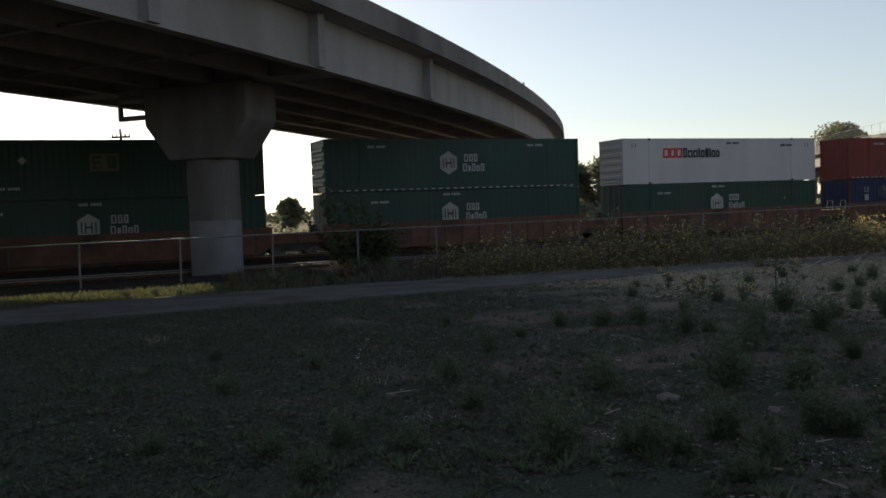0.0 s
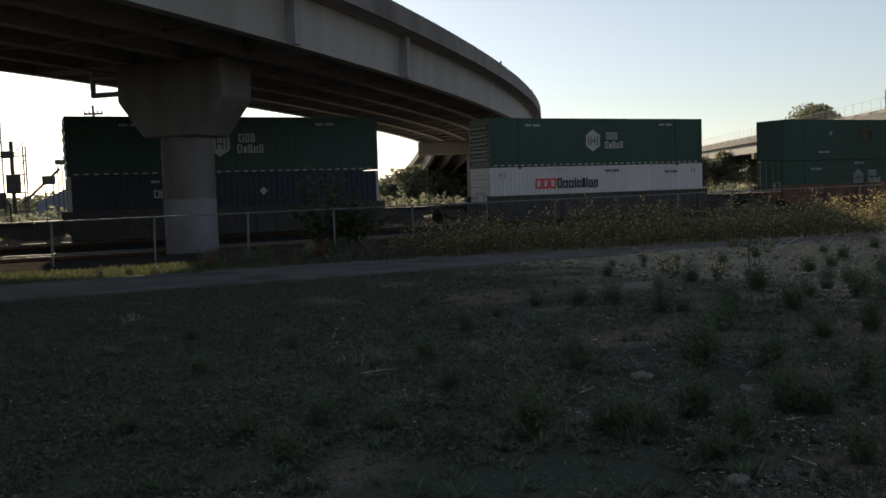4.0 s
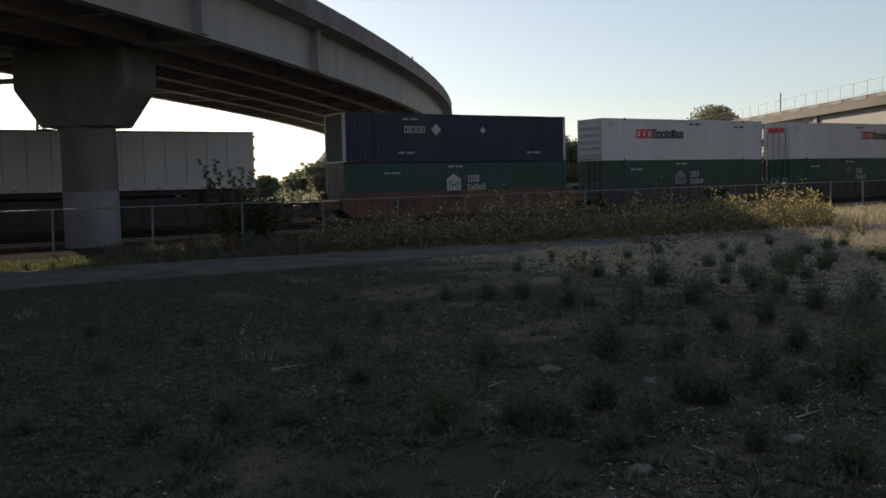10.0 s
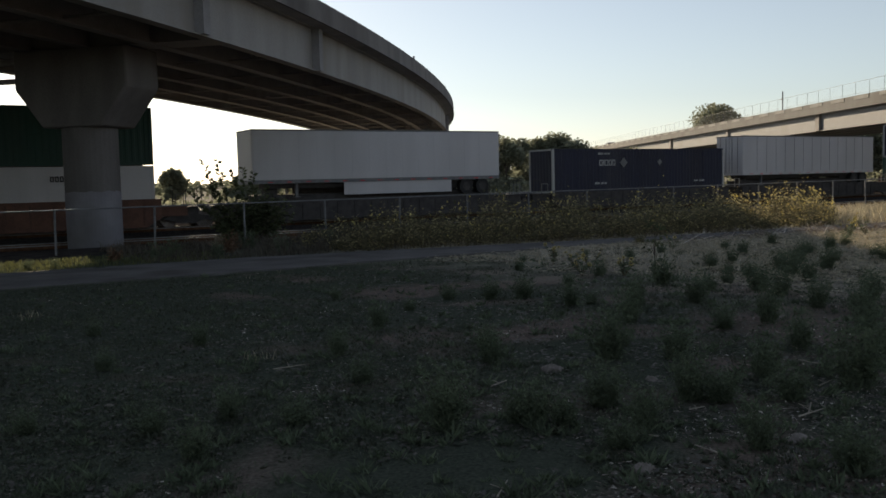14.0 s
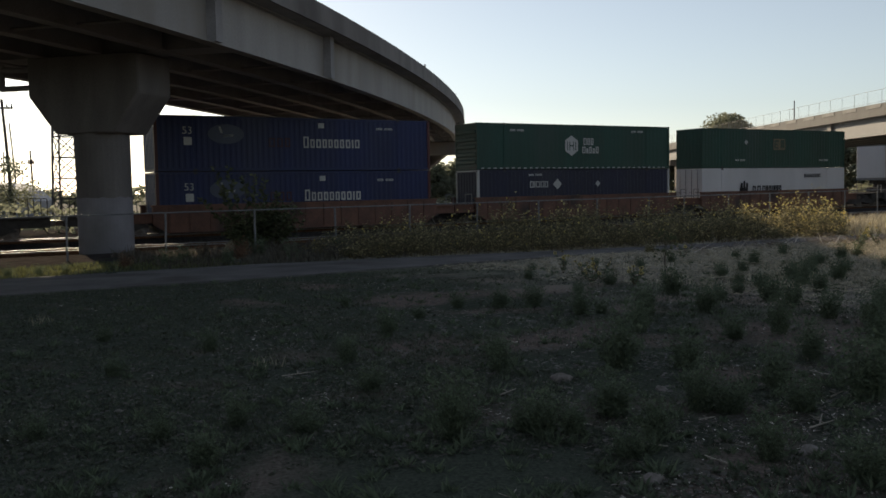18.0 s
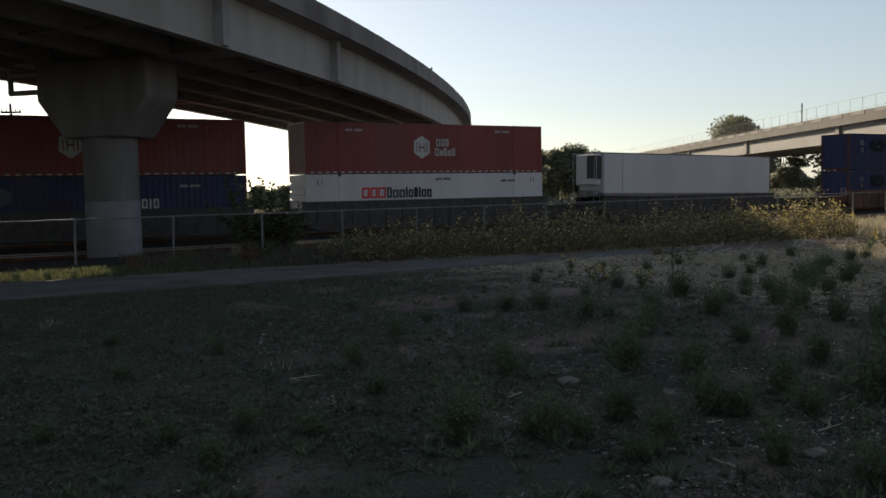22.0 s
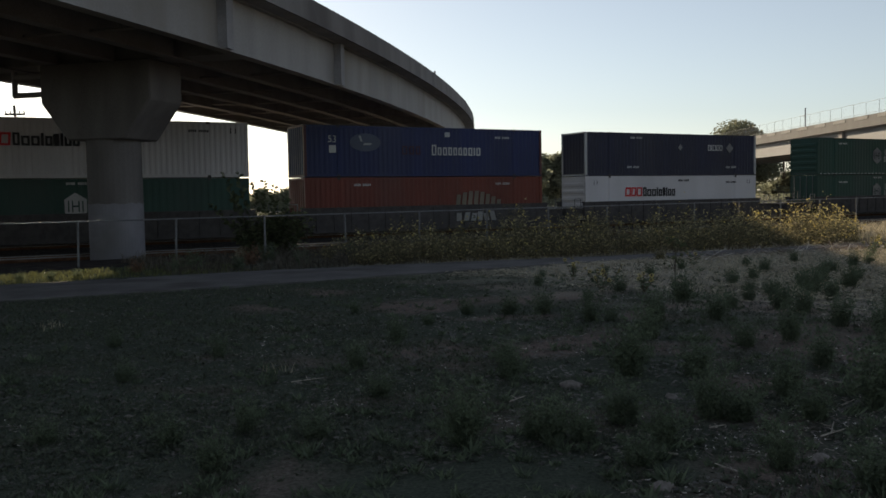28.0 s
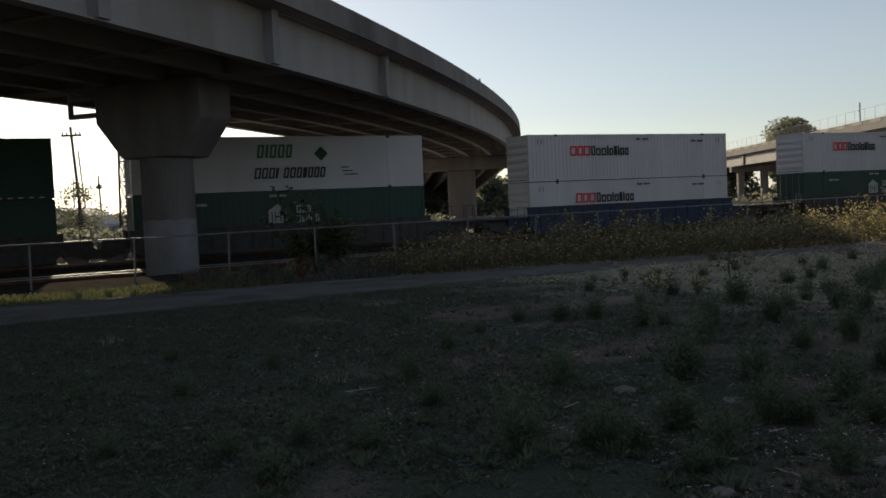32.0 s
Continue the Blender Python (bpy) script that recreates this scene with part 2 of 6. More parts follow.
# ---- ground ----
def build_ground():
    verts, faces = [], []
    def axis(lo, hi, near_lo, near_hi, fine, coarse):
        a, out = lo, []
        while a < hi:
            out.append(a)
            a += fine if near_lo <= a < near_hi else coarse
        return out + [hi]
    xs = axis(-120, 160, -16, 24, 0.35, 6.0)
    ys = axis(-60, 300, 2, 40, 0.35, 6.0)
    xs = [-2500, -1200, -500] + xs + [500, 1200, 2500]
    ys = [-600] + ys + [600, 1200, 2600]
    for y in ys:
        for x in xs:
            z = ground_z(x, y)
            if -16 <= x <= 24 and 2 <= y <= 31:
                z += noise.noise((x * 1.3, y * 1.3, 0)) * 0.03 + noise.noise((x * 4.1, y * 4.1, 7)) * 0.012
            verts.append((x, y, z))
    w = len(xs)
    for j in range(len(ys) - 1):
        for i in range(w - 1):
            a = j * w + i
            faces.append((a, a + 1, a + w + 1, a + w))
    me = raw_mesh("ground", verts, faces, M_SOIL)
    for f in me.polygons:
        f.use_smooth = True
    ob = new("ground", me)
    tagged(ob, "dry rough soil with patchy weeds sloping to the railway", "ground", kind="structure")


PATH_LINE = [(-60, 22.4), (-20, 21.6), (-5, 21.2), (3, 21.0), (8, 20.9), (11, 20.7), (16, 20.1), (21, 19.3), (28, 18.6), (36, 18.0), (60, 17.0), (110, 15.5)]
PATH_HALF = [(-60, 2.2), (7, 2.2), (11, 1.65), (16, 1.0), (22, 0.85), (110, 0.85)]


def along_line(line, s):
    for (a, na), (b, nb) in zip(line, line[1:]):
        if a <= s <= b:
            return na + (nb - na) * (s - a) / (b - a)
    return line[0][1] if s < line[0][0] else line[-1][1]


def path_n(s):
    return along_line(PATH_LINE, s)


def path_far(s):
    """The edge of the path on the railway's side."""
    return path_n(s) + along_line(PATH_HALF, s)


def path_near(s):
    return path_n(s) - along_line(PATH_HALF, s)


def build_path():
    verts, faces = [], []
    ss = [-60 + 0.5 * i for i in range(341)]
    for s in ss:
        half = along_line(PATH_HALF, s)
        wob = noise.noise((s * 0.6, 0, 5)) * 0.13 + noise.noise((s * 2.3, 0, 8)) * 0.06
        n0 = path_n(s)
        for d, dz in ((-half - wob, -0.10), (-half - wob, 0.035), (0, 0.05), (half + wob, 0.035), (half + wob, -0.10)):
            p = W(s, n0 + d)
            p.z = -0.016 * (n0 + d) + dz
            verts.append(p)
    for i in range(len(ss) - 1):
        for k in range(4):
            a = i * 5 + k
            faces.append((a, a + 5, a + 6, a + 1))
    ob = new("path", raw_mesh("path", verts, faces, M_PATH))
    tagged(ob, "narrow worn asphalt footpath through the weeds", "path", kind="structure")


def build_cinders():
    verts, faces = [], []
    ss = [-90 + 2.0 * i for i in range(96)]
    ns = [28.2, 29.0, 30.5, 32.5, 34, 36, 38, 40, 42, 45, 50, 56, 62, 70]
    for s in ss:
        for i, n in enumerate(ns):
            q = W(s, n + (noise.noise((s * 0.4, 0, 9)) * 0.4 if i == 0 else 0))
            q.z = ground_z(q.x, q.y) + (0.02 if 0 < i else -0.03) + noise.noise((s * 0.7, n * 0.7, 2)) * 0.02
            verts.append(q)
    k = len(ns)
    for i in range(len(ss) - 1):
        for j in range(k - 1):
            a = i * k + j
            faces.append((a, a + k, a + k + 1, a + 1))
    ob = new("railway_verge", raw_mesh("railway_verge", verts, faces, M_CINDER))
    tagged(ob, "dark cinder ground between the fence and the tracks", "ground", kind="structure")


def build_track(name, n, s0, s1, label):
    tr = thing(name, label, "railway track", kind="structure")
    bm = bmesh.new()
    prism(bm, [(-2.6, -0.95), (-1.75, -0.74), (1.75, -0.74), (2.6, -0.95)], s0, s1, "yz")
    m = Matrix.Translation(W(0, n)) @ Matrix.Rotation(TH, 4, "Z")
    part("ballast", bm, M_BALLAST, tr, m=m)
    for d in (-0.7525, 0.7525):
        bm = bmesh.new()
        z = RAIL_Z
        prism(bm, [(d - .07, z - .17), (d + .07, z - .17), (d + .07, z - .155), (d + .012, z - .135), (d + .012, z - .04), (d - .012, z - .04), (d - .012, z - .135), (d - .07, z - .155)], s0, s1, "yz")
        r = part("rail", bm, M_RAILSIDE, tr, m=m)
        bm = bmesh.new()
        prism(bm, [(d - .036, z - .04), (d + .036, z - .04), (d + .036, z - .008), (d + .028, z), (d - .028, z), (d - .036, z - .008)], s0, s1, "yz")
        part("rail_head", bm, M_RAIL, r, "shiny worn rail head")
    verts, faces = [], []
    k = 0
    s = s0
    rnd = random.Random(5)
    while s < s1:
        a = s + rnd.uniform(-.03, .03)
        for x, y, zz in ((a, -1.3, -.76), (a + .23, -1.3, -.76), (a + .23, 1.3, -.76), (a, 1.3, -.76), (a, -1.3, -.725), (a + .23, -1.3, -.725), (a + .23, 1.3, -.725), (a, 1.3, -.725)):
            verts.append((x, y, zz))
        for f in ((4, 5, 6, 7), (0, 1, 5, 4), (1, 2, 6, 5), (2, 3, 7, 6), (3, 0, 4, 7)):
            faces.append([k + i for i in f])
        k += 8
        s += 0.55
    sl = part("sleepers", raw_mesh("sleepers", verts, faces, M_TIE), None, tr, m=m)
    tagged(sl, kind="stuff")


# ---- the viaduct ----
ARC_C, ARC_R = Vector((-282.25, 139.59, 0)), 297.7     # line of the outer girder
SOFFIT = 6.8
GIRDERS = [0, -2.52, -5.04, -7.56, -10.08, -12.6]


A_BEND = math.asin((108.0 - ARC_C.y) / ARC_R) * ARC_R    # past here the ramp bends tighter and comes down
BEND_R = 150.0


def arc(a, w=0.0, z=0.0):
    """A point of the viaduct: a metres along the outer girder (0 at y = 139.59, negative towards the camera), w to the outside."""
    if a <= A_BEND:
        phi = a / ARC_R
        return Vector((ARC_C.x + (ARC_R + w) * math.cos(phi), ARC_C.y + (ARC_R + w) * math.sin(phi), z))
    d = a - A_BEND
    p0 = A_BEND / ARC_R
    k = BEND_R / ARC_R
    c = Vector((ARC_C.x + (ARC_R - BEND_R) * math.cos(p0), ARC_C.y + (ARC_R - BEND_R) * math.sin(p0), 0))
    phi = p0 + d / BEND_R
    drop = 0.0019 * d * d
    return Vector((c.x + (BEND_R + w) * math.cos(phi), c.y + (BEND_R + w) * math.sin(phi), z - drop))


def arc_at(y):
    return math.asin((y - ARC_C.y) / ARC_R) * ARC_R


def sweep(prof, a0, a1, step):
    """A closed outline in (w, z) swept along the arc."""
    bm = bmesh.new()
    k = max(2, int((a1 - a0) / step) + 1)
    rings = []
    for i in range(k):
        a = a0 + (a1 - a0) * i / (k - 1)
        rings.append([bm.verts.new(arc(a, w, z)) for w, z in prof])
    c = len(prof)
    for r0, r1 in zip(rings, rings[1:]):
        for j in range(c):
            bm.faces.new((r0[j], r0[(j + 1) % c], r1[(j + 1) % c], r1[j]))
    bm.faces.new(rings[0])
    bm.faces.new(rings[-1][::-1])
    return bm


def arc_frame(a, w=0.0, z=0.0):
    """Local x to the outside, local y along the viaduct."""
    return Matrix.Translation(arc(a, w, z)) @ Matrix.Rotation(a / ARC_R, 4, "Z")


A_NEAR, A_FAR = arc_at(-75), A_BEND + 62.0


def build_pier(parent, y, w=-5.7):
    m = arc_frame(arc_at(y), w, 0)
    base = ground_z(m.translation.x, m.translation.y) - 0.5
    pier = part("pier", cap_mesh(), M_PIER, parent, "concrete hammerhead pier with a flared cap", m=m)
    bm = bmesh.new()
    tube(bm, (0, 0, 1.2), (0, 0, 3.98), 1.02, 32)
    part("column", bm, M_PIER, pier)
    # the repainted foot ends in a ragged line
    bm = bmesh.new()
    rings = []
    for z, rough in ((base, 0.0), (0.6, 0.0), (1.45, 0.09)):
        rings.append([bm.verts.new((1.026 * math.cos(k * math.tau / 48), 1.026 * math.sin(k * math.tau / 48), z + rough * noise.noise((k * 0.45, 3.0, 0)) + rough * 0.5 * (k % 5 == 0))) for k in range(48)])
    for lo, hi in zip(rings, rings[1:]):
        for k in range(48):
            bm.faces.new((lo[k], lo[(k + 1) % 48], hi[(k + 1) % 48], hi[k]))
    bm.faces.new(rings[-1])
    part("column_base", bm, M_CONC_NEW, pier, "pale grey repainted lower column")
    bm = bmesh.new()
    box(bm, -6.8 + 0.05, 5.6, -0.7, 0.7, SOFFIT + 0.06, SOFFIT + 1.75)
    part("crossbeam", bm, M_GIRDER_IN, pier)


def build_wide_pier(parent, y):
    m = arc_frame(arc_at(y), -6.3, 0)
    pier = part("pier", one_box(-6.7, 6.7, -1.1, 1.1, SOFFIT - 1.45, SOFFIT - 0.004, bevel=0.05), M_CONC, parent, "concrete pier with a long square cap beam", m=m)
    bm = bmesh.new()
    box(bm, -1.2, 1.9, -1.0, 1.0, -1.6, SOFFIT - 1.452)
    part("column", bevelled(bm, 0.12), M_CONC, pier)


def cap_mesh():
    bm = bmesh.new()
    prism(bm, [(-1.25, 3.9), (1.25, 3.9), (2.38, 5.35), (2.38, SOFFIT + 0.02), (-2.38, SOFFIT + 0.02), (-2.38, 5.35)], -1.1, 1.1, "xz")
    return bevelled(bm, 0.05)


def build_viaduct():
    v = thing("viaduct", "curved concrete and steel road viaduct crossing over the railway", "bridge")
    st = 2.5
    top = SOFFIT + 2.05
    part("deck_slab", sweep([(0.9, top), (0.9, top + .22), (-13.5, top + .22), (-13.5, top), (-12.9, top - .06), (0.3, top - .06)], A_NEAR, A_FAR, st), M_SOFFIT, v)
    for sgn, w0 in ((1, 0.95), (-1, -13.55)):
        prof = [(w0 + .04 * sgn, top - .05), (w0, top + .90), (w0 - .24 * sgn, top + .90), (w0 - .40 * sgn, top + .45), (w0 - .45 * sgn, top + .224), (w0 - .06 * sgn, top + .224), (w0 - .06 * sgn, top - .05)]
        p = part("parapet", sweep(prof if sgn > 0 else prof[::-1], A_NEAR, A_FAR, st), M_CONC, v)
    # unseen slab added past the deck's far side to shade path and verge
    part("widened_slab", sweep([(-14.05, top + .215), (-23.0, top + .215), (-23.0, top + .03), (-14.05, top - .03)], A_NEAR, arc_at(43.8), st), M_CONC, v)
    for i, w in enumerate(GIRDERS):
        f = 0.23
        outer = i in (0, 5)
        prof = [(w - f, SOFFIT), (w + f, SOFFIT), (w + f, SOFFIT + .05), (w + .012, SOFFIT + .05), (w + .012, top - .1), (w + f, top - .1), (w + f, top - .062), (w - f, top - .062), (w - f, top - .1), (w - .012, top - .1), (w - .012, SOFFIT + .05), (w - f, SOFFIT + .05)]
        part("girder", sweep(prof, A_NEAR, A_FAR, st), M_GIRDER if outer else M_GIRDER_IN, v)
    # brackets standing out from the outer girder
    bm = bmesh.new()
    box(bm, 0.0, 0.36, -0.24, 0.24, SOFFIT + 0.052, top - 0.065)
    stiff = mesh_of(bm, "web_bracket")
    stiff.materials.append(M_GIRDER_IN)
    for y in (24.2, 32.5, 43.0, 99.0, 104.0):
        part("web_bracket", stiff, None, v, m=arc_frame(arc_at(y), 0.014, 0))
    # cross frames
    bm = bmesh.new()
    z0, z1 = SOFFIT + .18, top - .25
    for p, q in (((0.06, 0, z0), (2.46, 0, z0)), ((0.06, 0, z1), (2.46, 0, z1)), ((0.06, 0, z1), (1.26, 0, z0)), ((2.46, 0, z1), (1.26, 0, z0))):
        tube(bm, p, q, 0.055, 4)
    cf = mesh_of(bm, "cross_frame")
    cf.materials.append(M_GIRDER_IN)
    a = A_NEAR + 3
    while a < A_BEND:
        for w in GIRDERS[1:]:
            part("cross_frame", cf, None, v, m=arc_frame(a, w, 0))
        a += 5.6
    build_pier(v, -31.0)
    build_pier(v, 34.1)
    build_wide_pier(v, 101.5)
    bm = bmesh.new()
    m = arc_frame(arc_at(34.1), -5.6, 0)
    for p, q in (((-4.55, 0, SOFFIT + .1), (-4.55, 0, 5.80)), ((-4.6, 0, 5.84), (-2.4, 0, 5.84)), ((-4.55, 0, 6.55), (-2.4, 0, 6.55))):
        tube(bm, p, q, 0.11, 8)
    part("drain_pipe", bm, M_GIRDER_IN, v, "dark drain pipe from the deck into the pier cap", m=m)
    # the upstand marks on the parapet
    bm = bmesh.new()
    box(bm, -.05, .05, -.04, .04, 0, .28)
    mk = mesh_of(bm, "delineator")
    mk.materials.append(M_GALV)
    for y in (61.5, 80.5):
        part("delineator", mk, None, v, m=arc_frame(arc_at(y), 0.8, top + .90))


# ---- the far road bridge over the railway ----
def build_overpass():
    o = thing("overpass", "pale steel girder road bridge with brown parapet crossing the tracks", "bridge")
    k = math.atan(0.1)
    m = Matrix.Translation((60 - 12.46, 0, 0)) @ Matrix.Rotation(-k, 4, "Z")   # local y runs along the bridge, local x across it
    y0, y1 = -1120.0, 930.0
    bm = bmesh.new()
    box(bm, -0.75, 12.5, y0, y1, 8.30, 8.62)
    part("deck_slab", bm, M_BR_DECK, o, m=m)
    for x in (-0.78, 12.25):
        bm = bmesh.new()
        prism(bm, [(x, 8.25), (x + .03, 9.55), (x + .27, 9.55), (x + .34, 8.63), (x + .34, 8.25)], y0, y1, "xz")
        part("parapet", bm, M_BR_PAR, o, m=m)
    for x in (0.0, 3.0, 6.0, 9.0, 12.0):
        bm = bmesh.new()
        z0, z1 = 6.3, 8.295
        prism(bm, [(x - .22, z0), (x + .22, z0), (x + .22, z0 + .05), (x + .015, z0 + .05), (x + .015, z1 - .05), (x + .22, z1 - .05), (x + .22, z1), (x - .22, z1), (x - .22, z1 - .05), (x - .015, z1 - .05), (x - .015, z0 + .05), (x - .22, z0 + .05)], y0, y1, "xz")
        part("girder", bm, M_BR_GIRD, o, m=m)
    bm = bmesh.new()
    box(bm, -.30, -.017, -.5, .5, 6.36, 8.24)
    spl = mesh_of(bm, "splice_plate")
    spl.materials.append(M_BR_RUST)
    for y in (132.5, 164.0, 101.0):
        part("splice_plate", spl, None, o, m=m @ Matrix.Translation((0, y, 0)))
    bm = bmesh.new()
    box(bm, -.81, -.783, -1.6, 1.6, 9.12, 9.515)
    pil = mesh_of(bm, "parapet_pilaster")
    pil.materials.append(M_BR_BLOCK)
    for i in range(40):
        part("parapet_pilaster", pil, None, o, m=m @ Matrix.Translation((0, 30 + i * 5.4, 0)))
    # fence of the parapet
    post = bmesh.new()
    tube(post, (0, 0, 9.5), (0, 0, 11.0), 0.018, 6)
    post = mesh_of(post, "fence_post")
    post.materials.append(M_WIREPOST)
    for i in range(70):
        part("fence_post", post, None, o, m=m @ Matrix.Translation((-.6, 40 + i * 3.0, 0)))
    bm = bmesh.new()
    for z in (9.75, 11.0):
        tube(bm, (-.6, y0, z), (-.6, y1, z), 0.016, 6)
    part("fence_rail", bm, M_WIREPOST, o, m=m)
    bm = bmesh.new()
    box(bm, -.605, -.595, y0, y1, 9.76, 10.98)
    part("fence_mesh", bm, M_WIRE, o, "fine wire mesh panel", m=m)
    bm = bmesh.new()
    tube(bm, (.2, 112.4, 8.6), (.2, 112.4, 12.1), 0.09, 8)
    tube(bm, (.2, 112.4, 11.1), (.2, 113.1, 11.1), 0.05, 6)
    part("signal_post", bm, M_GIRDER_IN, o, m=m)
    # piers
    for y in [-1063.4 + 66.2 * i for i in range(18)] + [172.0 + 66.0 * i for i in range(12)]:
        for x in (1.5, 6.0, 10.5):
            bm = bmesh.new()
            box(bm, x - .6, x + .6, y - .6, y + .6, -1.5, 5.5)
            part("column", bm, M_CONC, o, m=m)
        bm = bmesh.new()
        box(bm, -.4, 12.4, y - .75, y + .75, 5.2, 6.298)
        part("pier_cap", bm, M_CONC, o, m=m)


# ---- pipe fence beside the railway ----
def build_fence():
    f = thing("pipe_fence", "low galvanised pipe fence along the railway", "fence")
    n, step = 30.0, 3.03
    bm = bmesh.new()
    tube(bm, (0, 0, -0.5), (0, 0, 1.5), 0.036, 8)
    tube(bm, (0, 0, 1.5), (0, 0, 1.56), 0.042, 8, 0.01)
    post = mesh_of(bm, "fence_post")
    post.materials.append(M_GALV)
    def top(s):
        return 0.93 + 0.0035 * s
    def spot(i):
        return 0.72 + i * step if i < 10 else 30.15 + (i - 10) * 2.86
    for i in range(-14, 34):
        s = spot(i)
        rnd = random.Random(i)
        part("fence_post", post, None, f, m=Matrix.Translation(W(s, n + rnd.uniform(-.03, .03), top(s) - 1.53)) @ Matrix.Rotation(radians(rnd.uniform(-1.5, 1.5)), 4, "Y"))
    for i in range(-14, 33):
        s, e = spot(i), spot(i + 1)
        bm = bmesh.new()
        tube(bm, W(s, n, top(s)), W(e, n, top(e)), 0.027, 6)
        part("top_rail", bm, M_GALV, f)


M_WIREPOST = surface("dull_fence_pipe", (0.22, 0.22, 0.22), (0.3, 0.3, 0.3), 0.7, 0.2, scale=5, bump=0)
M_BR_DECK = surface("brown_slab_edge", (0.12, 0.10, 0.088), (0.18, 0.155, 0.135), 0.85, scale=0.5, streak=(1, 1, 0.2))
M_BR_PAR = surface("sandy_parapet", (0.115, 0.112, 0.108), (0.165, 0.161, 0.156), 0.85, scale=0.5, streak=(1, 1, 0.2), stain=(0.10, 0.092, 0.086))
M_BR_GIRD = surface("pale_girder_paint", (0.108, 0.113, 0.124), (0.148, 0.153, 0.165), 0.6, scale=0.4, bump=0.05, stain=(0.10, 0.098, 0.10))
M_BR_BLOCK = surface("pale_parapet_panel", (0.20, 0.195, 0.185), (0.29, 0.283, 0.27), 0.85, scale=0.8)
M_BR_RUST = surface("brown_splice_paint", (0.19, 0.175, 0.165), (0.25, 0.235, 0.225), 0.8, scale=2)
M_WIRE = bpy.data.materials.new("wire_mesh")
M_WIRE.use_nodes = True
_t = M_WIRE.node_tree
_tr, _mx = _t.nodes.new("ShaderNodeBsdfTransparent"), _t.nodes.new("ShaderNodeMixShader")
_t.nodes["Principled BSDF"].inputs["Base Color"].default_value = (0.5, 0.5, 0.5, 1)
_t.nodes["Principled BSDF"].inputs["Roughness"].default_value = 0.5
_mx.inputs[0].default_value = 0.02
_t.links.new(_tr.outputs[0], _mx.inputs[1])
_t.links.new(_t.nodes["Principled BSDF"].outputs[0], _mx.inputs[2])
_t.links.new(_mx.outputs[0], _t.nodes["Material Output"].inputs[0])

build_ground()
build_path()
build_cinders()
build_track("main_track", TRACK_N, -90, 150, "ballasted main railway line with steel rails")
build_track("siding_track", 37.6 + 0.75, -90, 60, "disused siding with dull steel rails")
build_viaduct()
build_overpass()
build_fence()

# ---- the train ----
CL, CW, CH = 16.154, 2.591, 2.896
MOVERS = []        # (thing, its s at the start, n, z)


def paint(name, c, rough=0.5, worn=0.72, dirt=0.6):
    d = tuple(v * worn for v in c)
    return surface(name, d, c, rough, 0.0, scale=0.8, bump=0.06, fine=9, streak=(1, 1, 0.18), stain=tuple(v * dirt + 0.02 for v in c), spec=0.35)


M_GREEN = paint("dark_green_paint", (0.0155, 0.058, 0.044))
M_GREEN2 = paint("deep_green_paint", (0.017, 0.06, 0.044))
M_WHITE = paint("white_paint", (0.53, 0.515, 0.525), worn=0.9, dirt=0.8)
M_NAVY = paint("navy_paint", (0.017, 0.020, 0.044))
M_BLUE = paint("blue_paint", (0.014, 0.024, 0.088))
M_RED = paint("red_paint", (0.20, 0.038, 0.034))
M_RUST = paint("rust_red_paint", (0.15, 0.035, 0.022))
M_WELL = surface("well_car_rust", (0.095, 0.048, 0.036), (0.17, 0.086, 0.06), 0.85, 0.0, scale=1.2, fine=12, stain=(0.055, 0.038, 0.033))
M_WELLB = surface("well_car_blue", (0.017, 0.026, 0.055), (0.03, 0.045, 0.09), 0.8, 0.0, scale=1.2, fine=12, stain=(0.05, 0.045, 0.05))
M_BLACK = surface("black_steel", (0.042, 0.038, 0.038), (0.078, 0.071, 0.07), 0.8, 0.2, scale=3)
M_WHEEL = surface("wheel_steel", (0.09, 0.07, 0.06), (0.2, 0.18, 0.17), 0.5, 0.7, scale=5)
M_TYRE = surface("tyre_rubber", (0.015, 0.015, 0.015), (0.03, 0.03, 0.03), 0.85, scale=6)
M_INKW = paint("white_marking", (0.46, 0.46, 0.45))
M_INKR = paint("red_marking", (0.70, 0.03, 0.035))
M_INKD = paint("black_marking", (0.02, 0.02, 0.025))
M_INKG = paint("green_marking", (0.03, 0.16, 0.06))
M_FADED = paint("faded_sand_marking", (0.17, 0.14, 0.085))
M_PALE = paint("pale_tan_marking", (0.34, 0.30, 0.235))
M_GLOBE = paint("faded_grey_marking", (0.075, 0.09, 0.13))
M_DIMRED = paint("dull_red_marking", (0.05, 0.015, 0.026))
M_POSTRED = paint("dark_red_post_paint", (0.085, 0.028, 0.024))


def side_panel(x0, x1, y, z0, z1, pitch, depth, out):
    """A corrugated steel side: trapezoid ribs standing upright."""
    bm = bmesh.new()
    n = max(1, round((x1 - x0) / pitch))
    p = (x1 - x0) / n
    pts = []
    for i in range(n):
        a = x0 + i * p
        pts += [(a, 0), (a + p * .36, 0), (a + p * .5, depth), (a + p * .86, depth)]
    pts.append((x1, 0))
    lo = [bm.verts.new((a, y - out * d, z0)) for a, d in pts]
    hi = [bm.verts.new((a, y - out * d, z1)) for a, d in pts]
    for i in range(len(pts) - 1):
        bm.faces.new((lo[i], lo[i + 1], hi[i + 1], hi[i]))
    return bm


